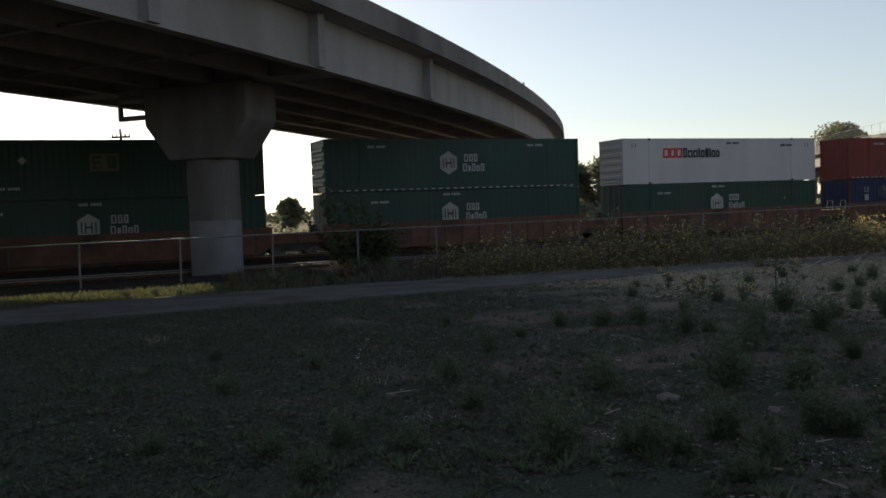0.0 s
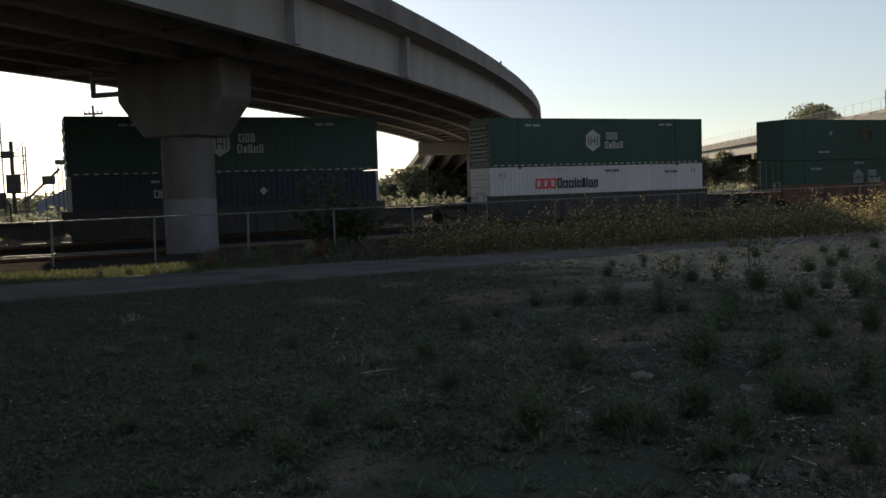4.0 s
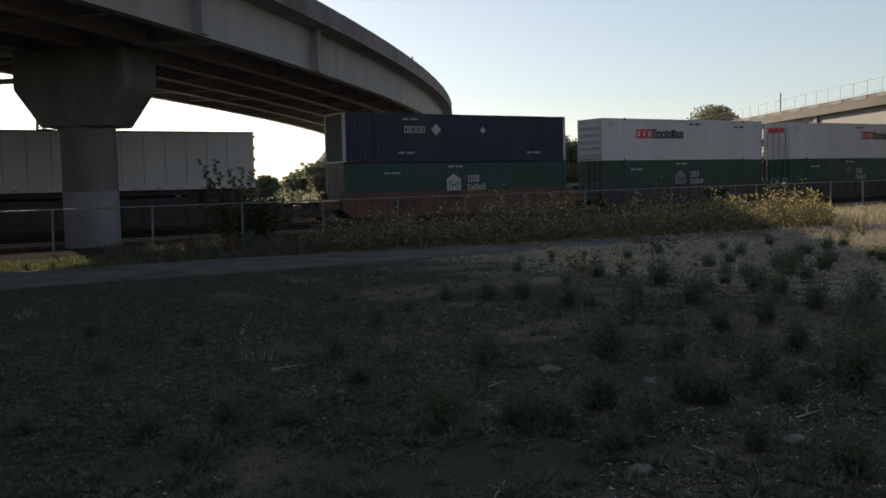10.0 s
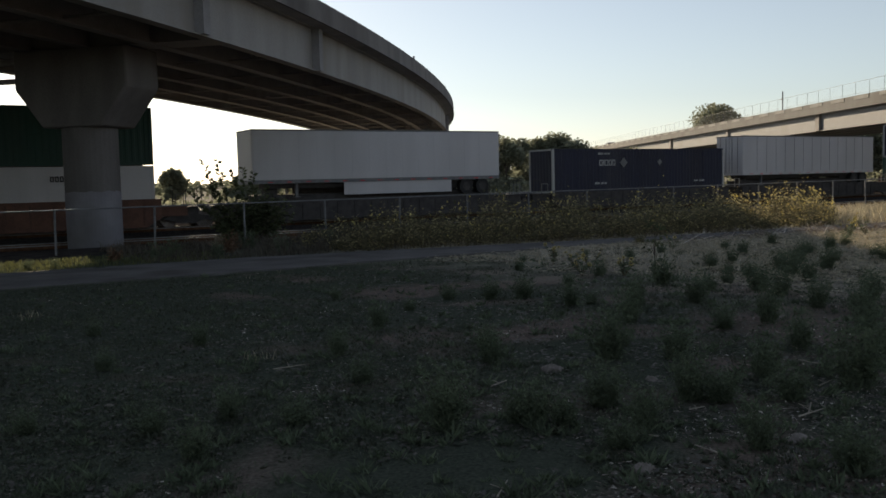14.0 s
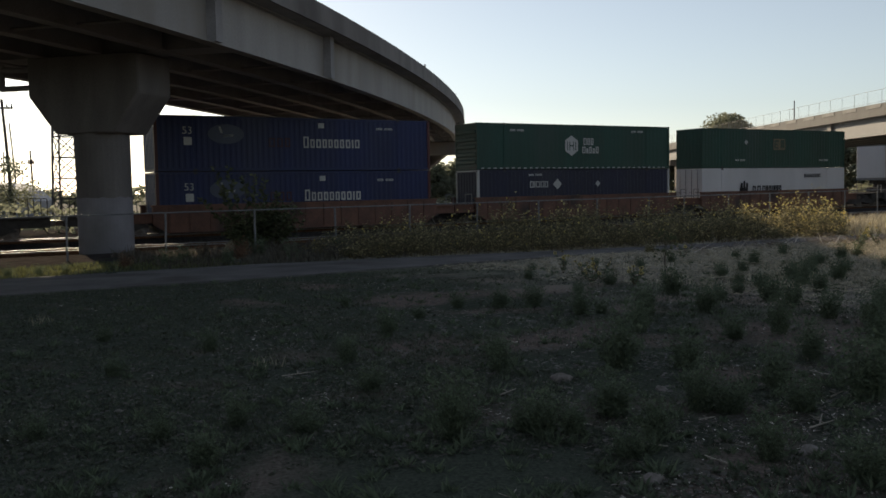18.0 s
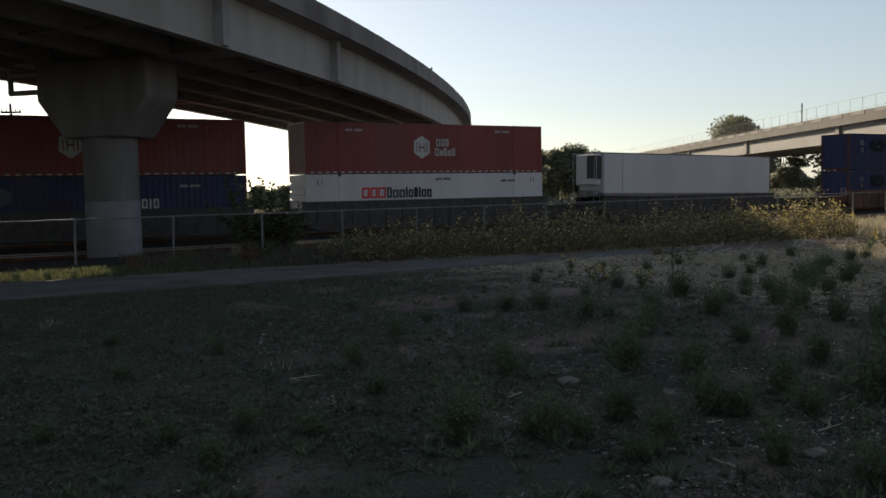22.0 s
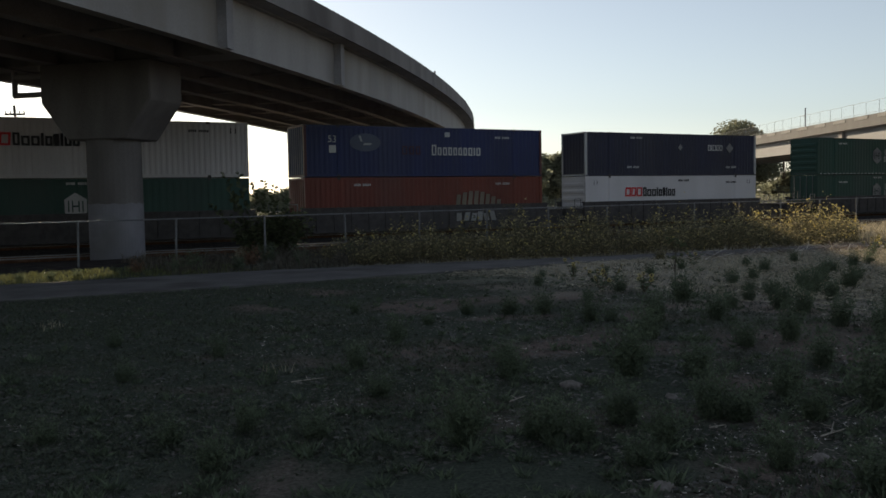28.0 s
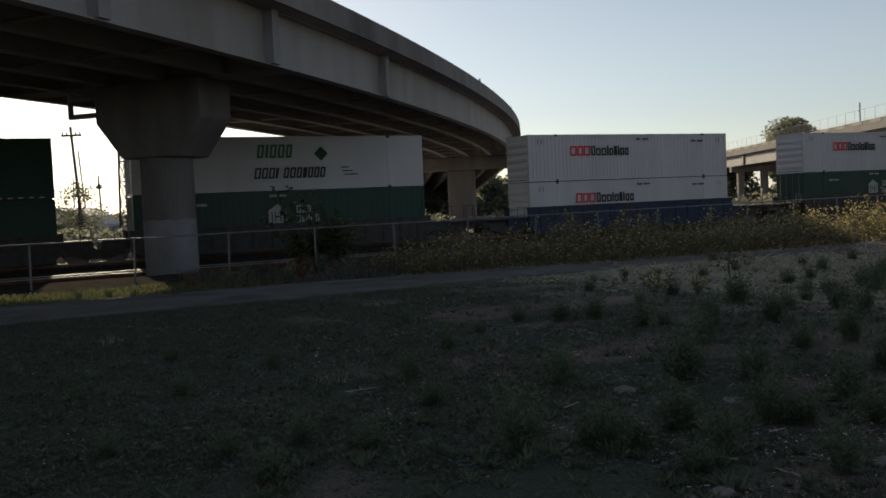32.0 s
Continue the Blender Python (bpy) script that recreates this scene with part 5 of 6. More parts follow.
def build_bank():
    rnd = random.Random(21)
    lv, fl, stm = Soup(), Soup(), Soup()
    for _ in range(4600):
        s = rnd.uniform(10.4, 34.2)
        n0 = path_far(s) + 0.2 + 0.25 * noise.noise((s * .9, 0, 17))
        n = n0 + 4.4 * rnd.random()
        if s > 30.6 + 1.35 * (n - 22):
            continue
        h = bank_height(s) * rnd.uniform(.55, 1.12) * (0.75 + .25 * min(1, (n - n0) / 1.2)) * (0.84 + 1.05 * noise.noise((s * .8, n * .8, 0)))
        if h < .15:
            continue
        q = W(s, n)
        p = gpt(q.x, q.y)
        lean = rdir(rnd) * rnd.uniform(.02, .22) * h
        top = p + Vector((lean.x, lean.y, h))
        k = len(stm.v)
        w = Vector((U.x, U.y, 0)) * .008
        stm.v += [p - w, p + w, top]
        stm.f.append((k, k + 1, k + 2))
        for j in range(14 if s < 26 else 11):
            f = rnd.uniform(.12, 1.0)
            lv.leaf(p.lerp(top, f) + rdir(rnd) * rnd.uniform(0, .12), rdir(rnd, rnd.uniform(-.6, .6)), Vector((rnd.uniform(-1, 1), rnd.uniform(-1, 1), .8)).normalized(), rnd.uniform(.05, .13), rnd.uniform(.03, .07))
        # heads crowd past s = 25.5 to stand in for sunlit gold, fewer in shade
        blooms = .12 + .45 * noise.noise((s * .55, n * .4, 6)) + (.6 if s > 25.5 else .02 if 14 < s < 21 else -.08) - (.15 if s < 13 else 0)
        k = (2 if rnd.random() < .3 else 1) if rnd.random() < blooms else 0
        for j in range(k):
            c = top + rdir(rnd, .3) * rnd.uniform(0, .22) - Vector((0, 0, rnd.uniform(-.06, .22) * h))
            nm = Vector((rnd.uniform(-1, 1), rnd.uniform(-1.2, .4), rnd.uniform(0, 1))).normalized()
            fl.disc(c, nm, rnd.uniform(.016, .034))
    # taller single stalks that stand out of the bank
    for _ in range(190):
        s = rnd.uniform(10.8, 32)
        n = path_far(s) + .4 + 4.2 * rnd.random()
        if s > 30 + 1.35 * (n - 22):
            continue
        q = W(s, n)
        p = gpt(q.x, q.y)
        h = bank_height(s) * rnd.uniform(1.0, 1.3)
        top = p + rdir(rnd) * rnd.uniform(.05, .25) + Vector((0, 0, h))
        k = len(stm.v)
        w = Vector((U.x, U.y, 0)) * .011
        stm.v += [p - w, p + w, top]
        stm.f.append((k, k + 1, k + 2))
        for j in range(7):
            lv.leaf(p.lerp(top, rnd.uniform(.4, 1.0)), rdir(rnd, rnd.uniform(-.6, .4)), Vector((rnd.uniform(-1, 1), rnd.uniform(-1, 1), .8)).normalized(), rnd.uniform(.07, .14), rnd.uniform(.035, .07))
        for j in range(rnd.randint(0, 2)):
            fl.disc(top - Vector((0, 0, rnd.uniform(-.03, .2))) + rdir(rnd) * rnd.uniform(0, .1), Vector((rnd.uniform(-1, 1), rnd.uniform(-1.2, .4), rnd.uniform(0, 1))).normalized(), rnd.uniform(.02, .036), 8)
    for sp, nm, mat, lab in ((lv, "sunflower_bank", M_HEDGE, "dense bank of wild sunflower leaves beside the path"), (fl, "sunflower_heads", M_PETAL, "small yellow wild sunflower heads"), (stm, "sunflower_stems", M_STEM, "thin dry sunflower stems")):
        tagged(new(nm, sp.mesh(nm, mat)), lab, "wildflowers", kind="stuff")
    # golden dry grass past the bank, green strip by the path, rank weeds by the fence
    dg, gs, rk = Soup(), Soup(), Soup()
    for _ in range(22000):
        s = rnd.uniform(28, 64)
        n = rnd.uniform(path_far(s) + .15, 30)
        if s < 30.4 + 1.35 * (n - 22):
            continue
        q = W(s, n)
        dg.blade(gpt(q.x, q.y), rdir(rnd), rnd.uniform(.2, .5), .03, rnd.uniform(.1, .6))
    for _ in range(14000):
        s = rnd.uniform(27, 56)
        n = path_near(s) - .15 - abs(rnd.gauss(0, 2.6))
        q = W(s, n)
        dg.blade(gpt(q.x, q.y), rdir(rnd), rnd.uniform(.06, .22), .02, rnd.uniform(.2, .9))
    for _ in range(14000):
        s = rnd.uniform(-14, 7.5)
        n = rnd.uniform(path_far(s) + .05, 27.6)
        if noise.noise((s * .8, n * .8, 31)) < rnd.uniform(-.7, .05):
            continue
        q = W(s, n)
        gs.blade(gpt(q.x, q.y), rdir(rnd), rnd.uniform(.03, .13), .022, rnd.uniform(.1, .8))
    for _ in range(20000):
        s = rnd.uniform(5.2, 22)
        n = rnd.uniform(26.0 if s > 12 else path_far(s) + .1, 31.5)
        k = noise.noise((s * .6, n * .6, 41)) + .6 * noise.noise((s * 1.9, n * 1.9, 13))
        if k < rnd.uniform(-.35, .35):
            continue
        q = W(s, n)
        rk.blade(gpt(q.x, q.y), rdir(rnd), rnd.uniform(.04, .32) * (.5 + 1.5 * max(0.0, k + .2)) * (1.2 if s > 8 else .8), rnd.uniform(.014, .03), rnd.uniform(.2, 1.1))
    # brush and dead stalks lying along the near edge of the path
    br = Soup()
    for _ in range(900):
        s = 17 + 14 * rnd.random() ** .6
        n = path_near(s) - .2 - abs(rnd.gauss(0, .9))
        q = W(s, n)
        d = rdir(rnd, rnd.uniform(-.1, .7))
        p = gpt(q.x, q.y, rnd.uniform(.01, .08))
        l = rnd.uniform(.15, .7)
        side = Vector((-d.y, d.x, .6)).normalized() * rnd.uniform(.006, .014)
        k = len(br.v)
        br.v += [p - side, p + side, p + d * l + side * .5, p + d * l - side * .5]
        br.f.append((k, k + 1, k + 2, k + 3))
    tagged(new("dead_brush", br.mesh("dead_brush", M_CHIP)), "pale dead stalks and brush beside the path", "brush", kind="stuff")
    tagged(new("golden_grass", dg.mesh("golden_grass", M_STRAW)), "tall golden dry grass beyond the flowers", "grass", kind="stuff")
    tagged(new("verge_grass", gs.mesh("verge_grass", M_VERGE)), "bright green grass strip beside the path", "grass", kind="stuff")
    tagged(new("rank_grass", rk.mesh("rank_grass", M_RANK)), "rank brown-green grass along the fence", "grass", kind="stuff")
    # tufts by the fence
    for s, n, r, mat, lab in ((4.55, 24.9, .38, M_RUSTGRASS, "russet dry weed clump on the verge"), (8.6, 29.0, .42, M_STRAW, "pale straw tuft behind the fence"), (1.65, 24.3, .3, M_WEED, "dark weed tuft on the verge"), (2.35, 24.3, .28, M_WEED, "dark weed tuft on the verge"), (3.0, 24.4, .25, M_WEED, "dark weed tuft on the verge"), (9.0, 27.2, .6, M_WEED, "tall dark weed beside the fence"), (17.2, 18.4, .35, M_HEDGE, "yellow-green weed at the path edge"), (5.6, 24.6, .5, M_WEED, "tall dark weed beside the fence"), (6.3, 25.6, .55, M_WEED, "tall dark weed beside the fence"), (7.2, 24.4, .42, M_WEED, "dark weed tuft on the verge"), (8.0, 26.0, .6, M_RUSTGRASS, "russet dry weed clump on the verge"), (9.3, 25.0, .55, M_WEED, "tall dark weed beside the fence"), (10.2, 24.2, .5, M_RANK, "brown-green weed clump beside the path"), (10.9, 25.4, .6, M_WEED, "tall dark weed beside the fence"), (11.6, 24.3, .55, M_HEDGE, "yellow-green weed at the path edge"), (7.4, 27.6, .5, M_RANK, "brown-green weed clump beside the path")):
        q = W(s, n)
        me = weed_mesh(int(s * 10) + 500, 1.0, 1.3, 500, mat, (.16, .05))
        ob = new("verge_weed", me)
        ob.matrix_basis = Matrix.Translation(gpt(q.x, q.y, -.02)) @ Matrix.Diagonal((r, r, r, 1))
        tagged(ob, lab, "weed", "weeds on the verge")


M_VERGE = leafy("verge_green", (0.075, 0.082, 0.038), (0.18, 0.19, 0.08), 0.4)
M_RANK = leafy("rank_grass", (0.058, 0.054, 0.043), (0.17, 0.148, 0.112), 0.35)


def tree(name, label, x, y, z0, h, r, leaves, seed, leaf=0.35, mat=None, trunk=0.12, clear=0.25, lumps=9, squash=0.8):
    """A tapered trunk with limbs and a ragged crown of loose leaves in clumps."""
    rnd = random.Random(seed)
    t = thing(name, label, "tree", Matrix.Translation((x, y, z0)))
    bm = bmesh.new()
    top = Vector((rnd.uniform(-.1, .1) * r, rnd.uniform(-.1, .1) * r, h * .75))
    tube(bm, (0, 0, -.3), top, trunk, 8, trunk * .3)
    s = Soup()
    for i in range(lumps):
        a = i * 2.4 + rnd.uniform(-.5, .5)
        f = rnd.uniform(.25, .85) if i else 0
        u = rnd.uniform(.08, .97) if i else .9
        rr = r * rnd.uniform(.30, .46)
        lz = max(h * (clear + (1 - clear) * u) - rr * .55, h * clear * .6)
        f *= 1.15 * math.sqrt(max(.04, 1 - (1.75 * u - .75) ** 2)) if u > .43 else 1.0
        c = Vector((math.cos(a) * r * f * .75, math.sin(a) * r * f * .75, lz))
        tube(bm, top * rnd.uniform(.3, .85), c, trunk * .35, 5, trunk * .08)
        for _ in range(leaves // lumps):
            d = Vector((rnd.gauss(0, 1), rnd.gauss(0, 1), rnd.gauss(0, 1))).normalized() * rr * rnd.random() ** .45
            d.z *= squash
            s.leaf(c + d, rdir(rnd, rnd.uniform(-.8, .8)), Vector((rnd.uniform(-1, 1), rnd.uniform(-1, 1), rnd.uniform(-.3, 1))).normalized(), leaf * rnd.uniform(.6, 1.3), leaf * rnd.uniform(.35, .75))
    part("trunk", bm, M_BARK, t)
    part("crown", s.mesh("crown", mat or M_LEAF), None, t)
    return t


def build_shrub():
    """A dark bush by the fence with leafy shoots standing out of it."""
    rnd = random.Random(5)
    q = W(10.2, 30.9)
    base = gpt(q.x, q.y)
    t = thing("shrub", "dark leafy shrub with upright shoots behind the fence", "shrub", Matrix.Translation(base))
    lv, wood = Soup(), bmesh.new()

    def local(s, n, z):
        p = W(s, n, z) - base
        return Vector((p.x, p.y, z - base.z))
    for i in range(64):
        s, n = rnd.uniform(9.0, 11.9), rnd.uniform(30.3, 31.3)
        top = rnd.uniform(.4, 1.25) if s > 9.8 else rnd.uniform(.1, .9)
        foot = local(10.2 + (s - 10.2) * .35, 30.9, -.5)
        tip = local(s, n, top)
        tube(wood, foot, tip, .018, 5, .006)
        for _ in range(60):
            p = foot.lerp(tip, rnd.uniform(.25, 1.0)) + Vector((rnd.gauss(0, .13), rnd.gauss(0, .13), rnd.gauss(0, .08)))
            lv.leaf(p, rdir(rnd, rnd.uniform(-.5, .7)), Vector((rnd.uniform(-1, 1), rnd.uniform(-1, 1), .6)).normalized(), rnd.uniform(.12, .22), rnd.uniform(.06, .11))
    for s0, s1, top in ((9.5, 8.69, 2.5), (9.7, 9.2, 2.5), (9.9, 9.76, 2.17), (10.2, 10.12, 2.22), (10.4, 10.5, 2.1), (9.4, 8.15, 1.4), (10.7, 11.0, 1.55), (9.6, 9.0, 1.75)):
        a, b = local(s0, 30.9, .1), local(s1, 30.9, top)
        tube(wood, local(10.1, 30.9, -.5), a, .02, 5, .014)
        tube(wood, a, b, .014, 5, .004)
        for k in range(46):
            f = .2 + .8 * k / 46
            p = a.lerp(b, f)
            d = rdir(rnd, rnd.uniform(.1, .9))
            lv.leaf(p, d, Vector((rnd.uniform(-1, 1), rnd.uniform(-1, 1), .6)).normalized(), rnd.uniform(.18, .30) * (1.15 - .45 * f), rnd.uniform(.09, .15))
    part("stem_cluster", wood, M_BARK, t)
    part("foliage", lv.mesh("foliage", M_LEAF), None, t)


def build_trees():
    build_shrub()
    tree("sapling", "thin staked sapling with sparse leaves", 6.0, 16.2, -.23, .98, .3, 70, 9, .09, trunk=.02, clear=.45, lumps=6)
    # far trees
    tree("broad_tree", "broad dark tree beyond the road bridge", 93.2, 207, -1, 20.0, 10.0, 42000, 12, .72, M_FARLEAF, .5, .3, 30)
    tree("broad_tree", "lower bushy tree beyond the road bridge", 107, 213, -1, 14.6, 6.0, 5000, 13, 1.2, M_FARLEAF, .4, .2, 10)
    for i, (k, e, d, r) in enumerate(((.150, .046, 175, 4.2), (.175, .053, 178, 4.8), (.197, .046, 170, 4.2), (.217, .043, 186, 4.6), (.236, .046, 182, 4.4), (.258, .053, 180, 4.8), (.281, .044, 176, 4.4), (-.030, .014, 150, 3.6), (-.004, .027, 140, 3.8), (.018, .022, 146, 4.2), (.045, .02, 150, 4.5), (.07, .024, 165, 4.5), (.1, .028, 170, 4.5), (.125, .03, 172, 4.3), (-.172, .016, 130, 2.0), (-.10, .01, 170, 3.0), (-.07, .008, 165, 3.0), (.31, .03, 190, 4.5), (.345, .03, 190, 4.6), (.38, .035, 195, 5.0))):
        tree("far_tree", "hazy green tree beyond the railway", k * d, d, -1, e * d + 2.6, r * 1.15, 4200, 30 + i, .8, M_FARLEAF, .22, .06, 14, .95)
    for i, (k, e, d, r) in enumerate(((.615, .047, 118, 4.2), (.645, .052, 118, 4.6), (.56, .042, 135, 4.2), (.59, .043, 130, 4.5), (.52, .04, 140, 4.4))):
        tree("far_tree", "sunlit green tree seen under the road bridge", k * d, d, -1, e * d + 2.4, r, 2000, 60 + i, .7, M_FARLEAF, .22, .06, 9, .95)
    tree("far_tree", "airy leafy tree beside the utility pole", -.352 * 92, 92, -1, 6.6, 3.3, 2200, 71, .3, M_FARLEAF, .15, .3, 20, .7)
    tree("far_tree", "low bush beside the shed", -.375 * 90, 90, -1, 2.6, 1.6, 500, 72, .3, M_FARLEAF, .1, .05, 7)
    # a low hedgerow closes the distance
    rnd = random.Random(77)
    s = Soup()
    for i in range(15000):
        a = rnd.uniform(-1.0, 1.1)
        d = 215 + 20 * noise.noise((a * 5, 1, 0)) + rnd.uniform(-4, 4)
        hh = (3.4 + 2.2 * noise.noise((a * 26, 0, 3)) + 1.2 * noise.noise((a * 80, 0, 8))) * rnd.random() ** .6
        s.leaf(Vector((a * d, d, -1 + hh)), rdir(rnd, rnd.uniform(-.7, .7)), Vector((rnd.uniform(-1, 1), rnd.uniform(-1, 1), .4)).normalized(), rnd.uniform(.8, 1.6), rnd.uniform(.6, 1.1))
    for i in range(13000):
        a = rnd.uniform(-45, 150)
        q = W(a, 63 + 4 * noise.noise((a * .05, 2, 0)) + rnd.uniform(-2, 2))
        hh = (1.9 + 1.5 * noise.noise((a * .13, 0, 3)) + .6 * noise.noise((a * .5, 0, 8))) * rnd.random() ** .6 * (1.0 if a > 30 else .85)
        s.leaf(Vector((q.x, q.y, -1 + hh)), rdir(rnd, rnd.uniform(-.7, .7)), Vector((rnd.uniform(-1, 1), rnd.uniform(-1, 1), .4)).normalized(), rnd.uniform(.25, .6), rnd.uniform(.15, .35))
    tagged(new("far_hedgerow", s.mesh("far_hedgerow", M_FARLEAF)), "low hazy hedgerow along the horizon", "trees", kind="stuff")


build_field()
build_weeds()
build_stones()
build_bank()
build_trees()

# ---- things beyond the railway ----
M_POLE = surface("creosoted_pole", (0.05, 0.04, 0.032), (0.11, 0.09, 0.075), 0.95, scale=4)
M_DARKSTEEL = surface("dull_dark_steel", (0.05, 0.05, 0.05), (0.10, 0.10, 0.10), 0.7, 0.3, scale=3)
M_SHED = surface("blue_grey_sheet", (0.18, 0.21, 0.27), (0.27, 0.30, 0.36), 0.6, 0.1, scale=1.0, streak=(1, 1, .2))
M_CARW = surface("white_car_paint", (0.6, 0.6, 0.6), (0.75, 0.75, 0.75), 0.3, scale=2, bump=0)
M_CARR = surface("red_car_paint", (0.20, 0.02, 0.02), (0.30, 0.03, 0.03), 0.3, scale=2, bump=0)
M_CARD = surface("dark_car_paint", (0.02, 0.022, 0.028), (0.04, 0.042, 0.05), 0.3, scale=2, bump=0)
M_GLASS = surface("dark_car_glass", (0.01, 0.012, 0.014), (0.02, 0.022, 0.025), 0.1, scale=2, bump=0)


def at(k, d, e):
    """A spot d metres ahead, k to the side for each metre, e up for each metre."""
    return Vector((k * d, d, 1.6 + e * d))


def utility_pole(k0, e0, k1, e1, d, r, arms, label):
    p = thing("utility_pole", label, "pole", group="poles beyond the railway")
    a, b = at(k0, d, e0), at(k1, d, e1)
    a.z = -1.3
    bm = bmesh.new()
    tube(bm, a, b, r, 8, r * .65)
    part("mast", bm, M_POLE, p)
    for f, w in arms:
        c = a.lerp(b, f)
        bm = bmesh.new()
        box(bm, c.x - w, c.x + w, c.y - .08, c.y + .08, c.z - .1, c.z + .1)
        part("crossarm", bm, M_POLE, p)
        for o in (-w * .9, -w * .45, w * .45, w * .9):
            bm = bmesh.new()
            tube(bm, (c.x + o, c.y, c.z + .1), (c.x + o, c.y, c.z + .42), .07, 6, .05)
            part("insulator", bm, M_DARKSTEEL, p)


def lattice_tower():
    d = 105.0
    t = thing("lattice_tower", "slim steel lattice tower beyond the railway", "tower")
    c = Vector((-.2918 * d, d, 0))
    w0, w1, h = 1.42, 1.05, 14.0
    def corner(i, z):
        w = w0 + (w1 - w0) * z / h
        return c + Vector(((w if i in (0, 1) else -w), (w if i in (1, 2) else -w), z - 1.2))
    for i in range(4):
        bm = bmesh.new()
        tube(bm, corner(i, 0), corner(i, h), .12, 6)
        part("leg", bm, M_DARKSTEEL, t)
    k = 6
    for j in range(k):
        z0, z1 = h * j / k, h * (j + 1) / k
        for i in range(4):
            n = (i + 1) % 4
            bm = bmesh.new()
            tube(bm, corner(i, z0), corner(n, z1), .06, 4)
            tube(bm, corner(n, z0), corner(i, z1), .06, 4)
            tube(bm, corner(i, z1), corner(n, z1), .06, 4)
            part("brace", bm, M_DARKSTEEL, t)


def rail_signal(k, d, top, w, heads, label):
    """A signal mast with a caged ladder and big dark heads."""
    s = thing("rail_signal", label, "railway signal", group="railway signals")
    x, z1 = k * d, 1.6 + top * d
    bm = bmesh.new()
    tube(bm, (x, d, -1.2), (x, d, z1), .16, 8)
    part("mast", bm, M_DARKSTEEL, s)
    for off in (.9, w):
        bm = bmesh.new()
        tube(bm, (x + off, d, -1.0), (x + off, d, z1 - .4), .06, 6)
        part("ladder_rail", bm, M_DARKSTEEL, s)
    z = 0.8
    while z < z1 - .3:
        bm = bmesh.new()
        tube(bm, (x, d, z), (x + w, d, z), .05, 5)
        tube(bm, (x, d, z), (x + w, d, z + 1.2), .035, 5)
        part("rung", bm, M_DARKSTEEL, s)
        z += 1.45
    for dx, z, a, b in heads:
        part("signal_head", one_box(x + dx, x + dx + a, d - .4, d + .1, z, z + b, bevel=.05), M_BLACK, s, "black signal head with backing board")


def grain_loader():
    d = 95.0
    g = thing("loader_shed", "blue-grey sheet shed with a loading conveyor", "shed")
    x0, x1 = -.4315 * d, -.353 * d
    bm = bmesh.new()
    prism(bm, [(x0, -1.2), (x1, -1.2), (x1, 1.0), (-.366 * d, 2.15), (-.3835 * d, 3.05), (-.395 * d, 2.9), (x0, 1.35)], d + 2.0, d + 14, "xz")
    part("shed_body", bm, M_SHED, g)
    for i in range(13):
        x = x0 + .25 + (x1 - x0 - .5) * i / 12
        part("wall_rib", one_box(x - .05, x + .05, d + 1.94, d + 1.996, -1.2, .95), M_SHED, g)
    bm = bmesh.new()
    tube(bm, at(-.437, d, -.002), at(-.396, d, .034), .14, 6)
    part("conveyor", bm, M_DARKSTEEL, g)
    for k, e, s in ((-.3959, .0412, .48), (-.4086, .0219, .82)):
        p = at(k, d, e)
        part("hopper", one_box(p.x - s * .6, p.x + s * .6, d - .6, d + .6, p.z - s * .55, p.z + s * .55, bevel=.08), M_DARKSTEEL, g)
        for o in (-.5, .5):
            bm = bmesh.new()
            tube(bm, (p.x + o * s, d, -1), (p.x + o * s, d, p.z), .06, 6)
            part("hopper_leg", bm, M_DARKSTEEL, g)


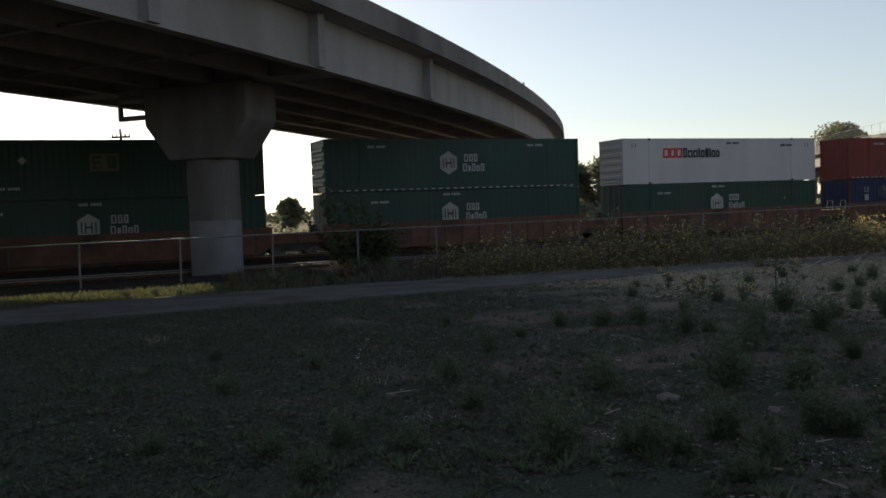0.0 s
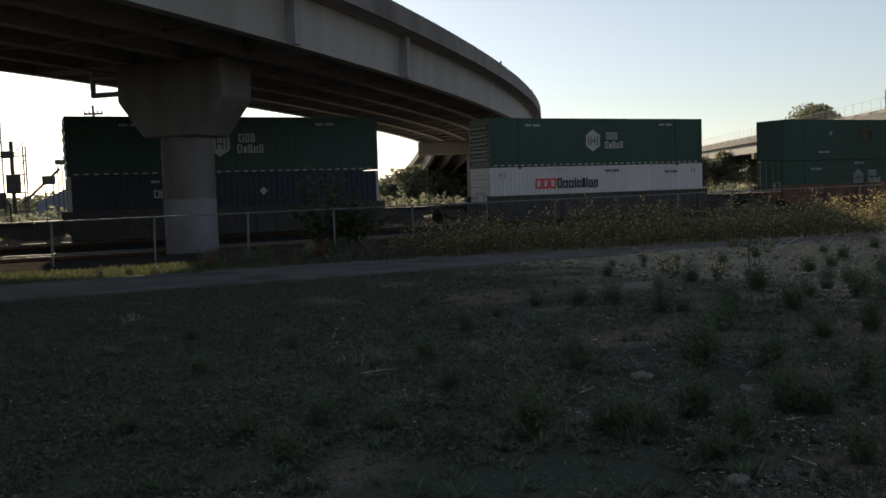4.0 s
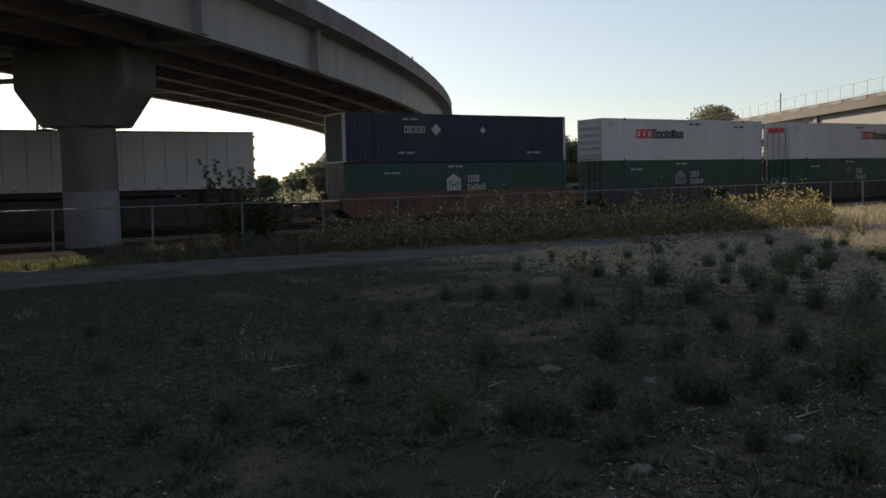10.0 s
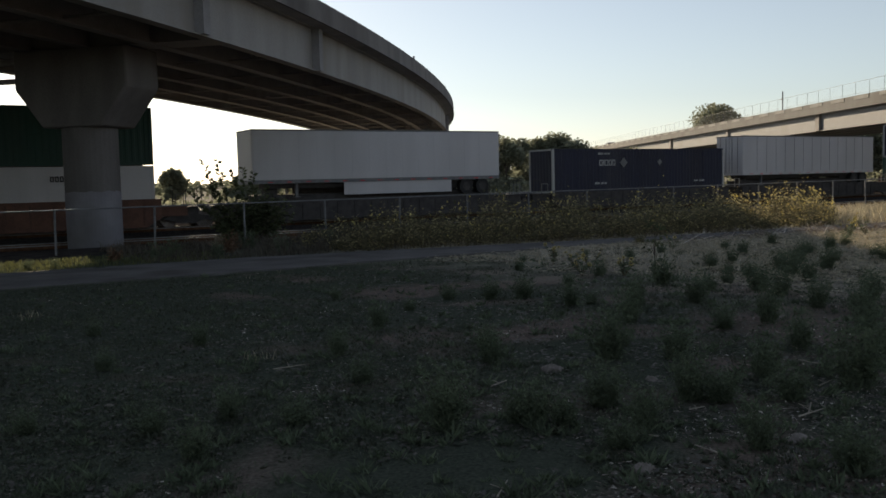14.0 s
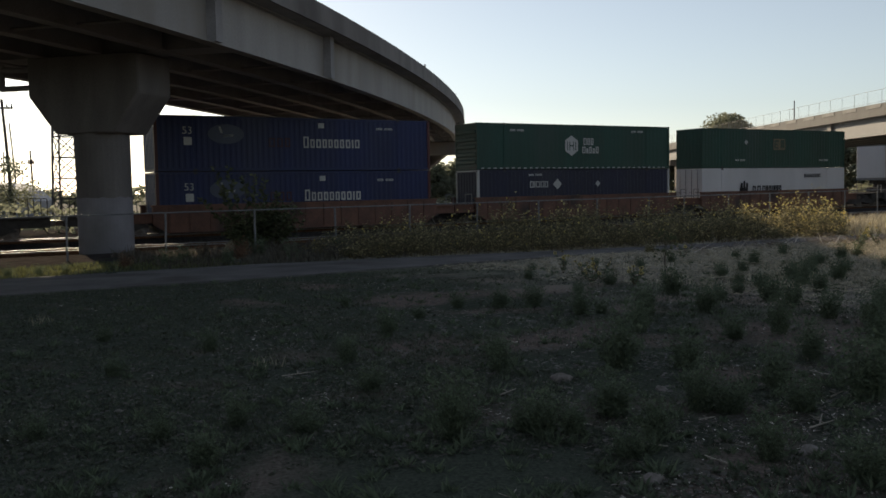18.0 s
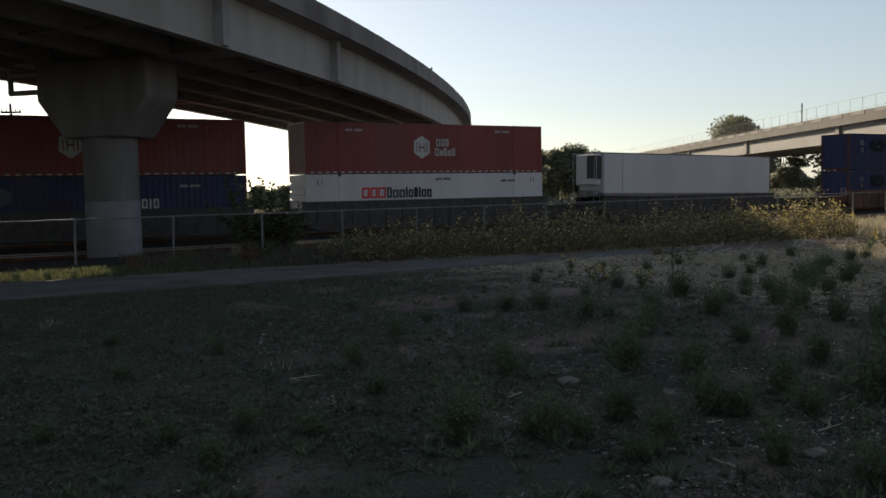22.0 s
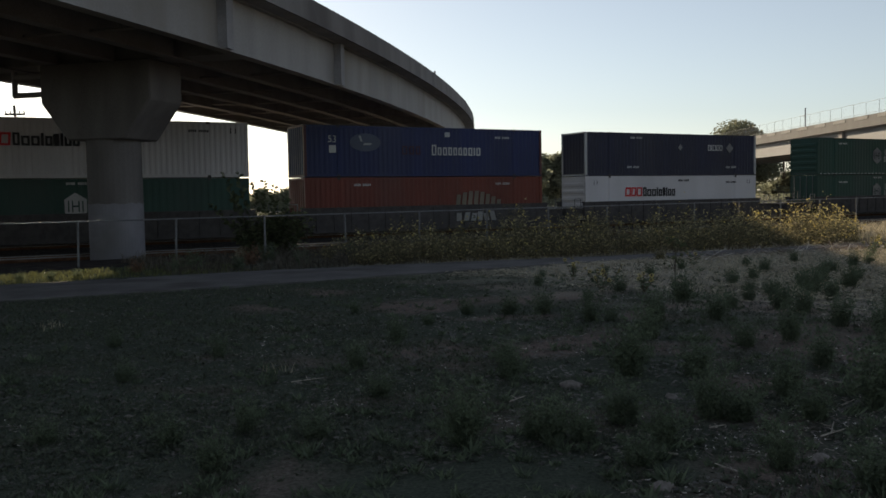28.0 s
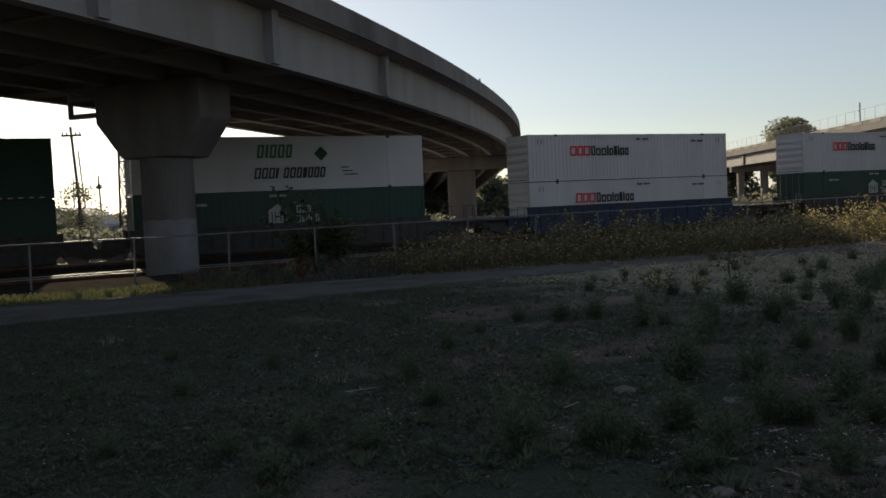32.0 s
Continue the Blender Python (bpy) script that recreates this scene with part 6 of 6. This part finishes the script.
def road_vehicle(kind, mat, label):
    """A road vehicle; x across, y along its way."""
    v = thing("pickup_truck" if kind == "pickup" else "car", label, "vehicle")
    L, w, hb = (5.6, 1.0, 1.1) if kind == "pickup" else (4.8, .95, .95)
    bm = bmesh.new()
    prism(bm, [(-L / 2, .35), (L / 2, .35), (L / 2, .8), (L / 2 - .2, hb), (-L / 2, hb)], -w, w, "yz")
    part("body", bevelled(bm, .06), mat, v)
    roof = 1.95 if kind == "pickup" else 1.75
    prof = [(-.9, hb), (1.5, hb), (.85, roof), (-.7, roof)] if kind == "pickup" else [(-2.2, hb), (1.5, hb), (.7, roof), (-1.8, roof)]
    bm = bmesh.new()
    prism(bm, prof, -w + .1, w - .1, "yz")
    cab = part("cabin", bevelled(bm, .05), M_GLASS, v)
    part("roof", one_box(-w + .12, w - .12, prof[3][0] + .05, prof[2][0] - .05, roof - .02, roof + .05), mat, cab)
    for y in (-L / 2 + .95, L / 2 - 1.0):
        for x in (-w + .05, w - .27):
            bm = bmesh.new()
            tube(bm, (x, y, .36), (x + .22, y, .36), .36, 14)
            wh = part("wheel", bm, M_TYRE, v)
            bm = bmesh.new()
            tube(bm, (x - .01, y, .36), (x + .23, y, .36), .2, 10)
            part("rim", bm, M_GALV, wh)
    return v


utility_pole(-.3488, -.0115, -.3561, .1023, 96, .2, [(.93, 1.0)], "leaning wooden utility pole with crossarm")
utility_pole(-.3432, .0, -.3494, .0769, 112, .12, [], "thin bare wooden pole")
utility_pole(-.3277, -.0104, -.3295, .0478, 112, .16, [(.82, .35)], "short wooden pole with fittings")
utility_pole(-.3575, -.0104, -.3568, .0470, 118, .12, [], "thin bare wooden pole")
utility_pole(-.3829, -.0104, -.3831, .0216, 118, .12, [], "short thin bare pole")
lattice_tower()
rail_signal(-.4795, 72.0, .093, 1.55, [(-1.6, 4.2, 1.3, 2.0), (-1.5, .9, 1.4, 2.0), (1.6, 5.0, .9, .55), (1.9, 2.2, 1.0, 1.5)], "tall railway signal mast with caged ladder")
rail_signal(-.4475, 72.0, .0655, 1.1, [(-1.2, 1.0, .6, 1.3)], "shorter railway signal mast with ladder")
grain_loader()
ROAD = [(road_vehicle("car", M_CARW, "white car driving over the road bridge"), 11.2, 124.2),
        (road_vehicle("pickup", M_CARR, "dark red pickup truck driving over the road bridge"), 15.0, 123.5),
        (road_vehicle("car", M_CARD, "dark car driving over the road bridge"), 19.0, 123.5),
        (road_vehicle("pickup", M_CARW, "white pickup truck driving over the road bridge"), 24.0, 128.5),
        (road_vehicle("car", M_CARD, "small dark car driving over the road bridge"), 31.6, 206.5)]
ROAD_SPEED = 38.5

motions()
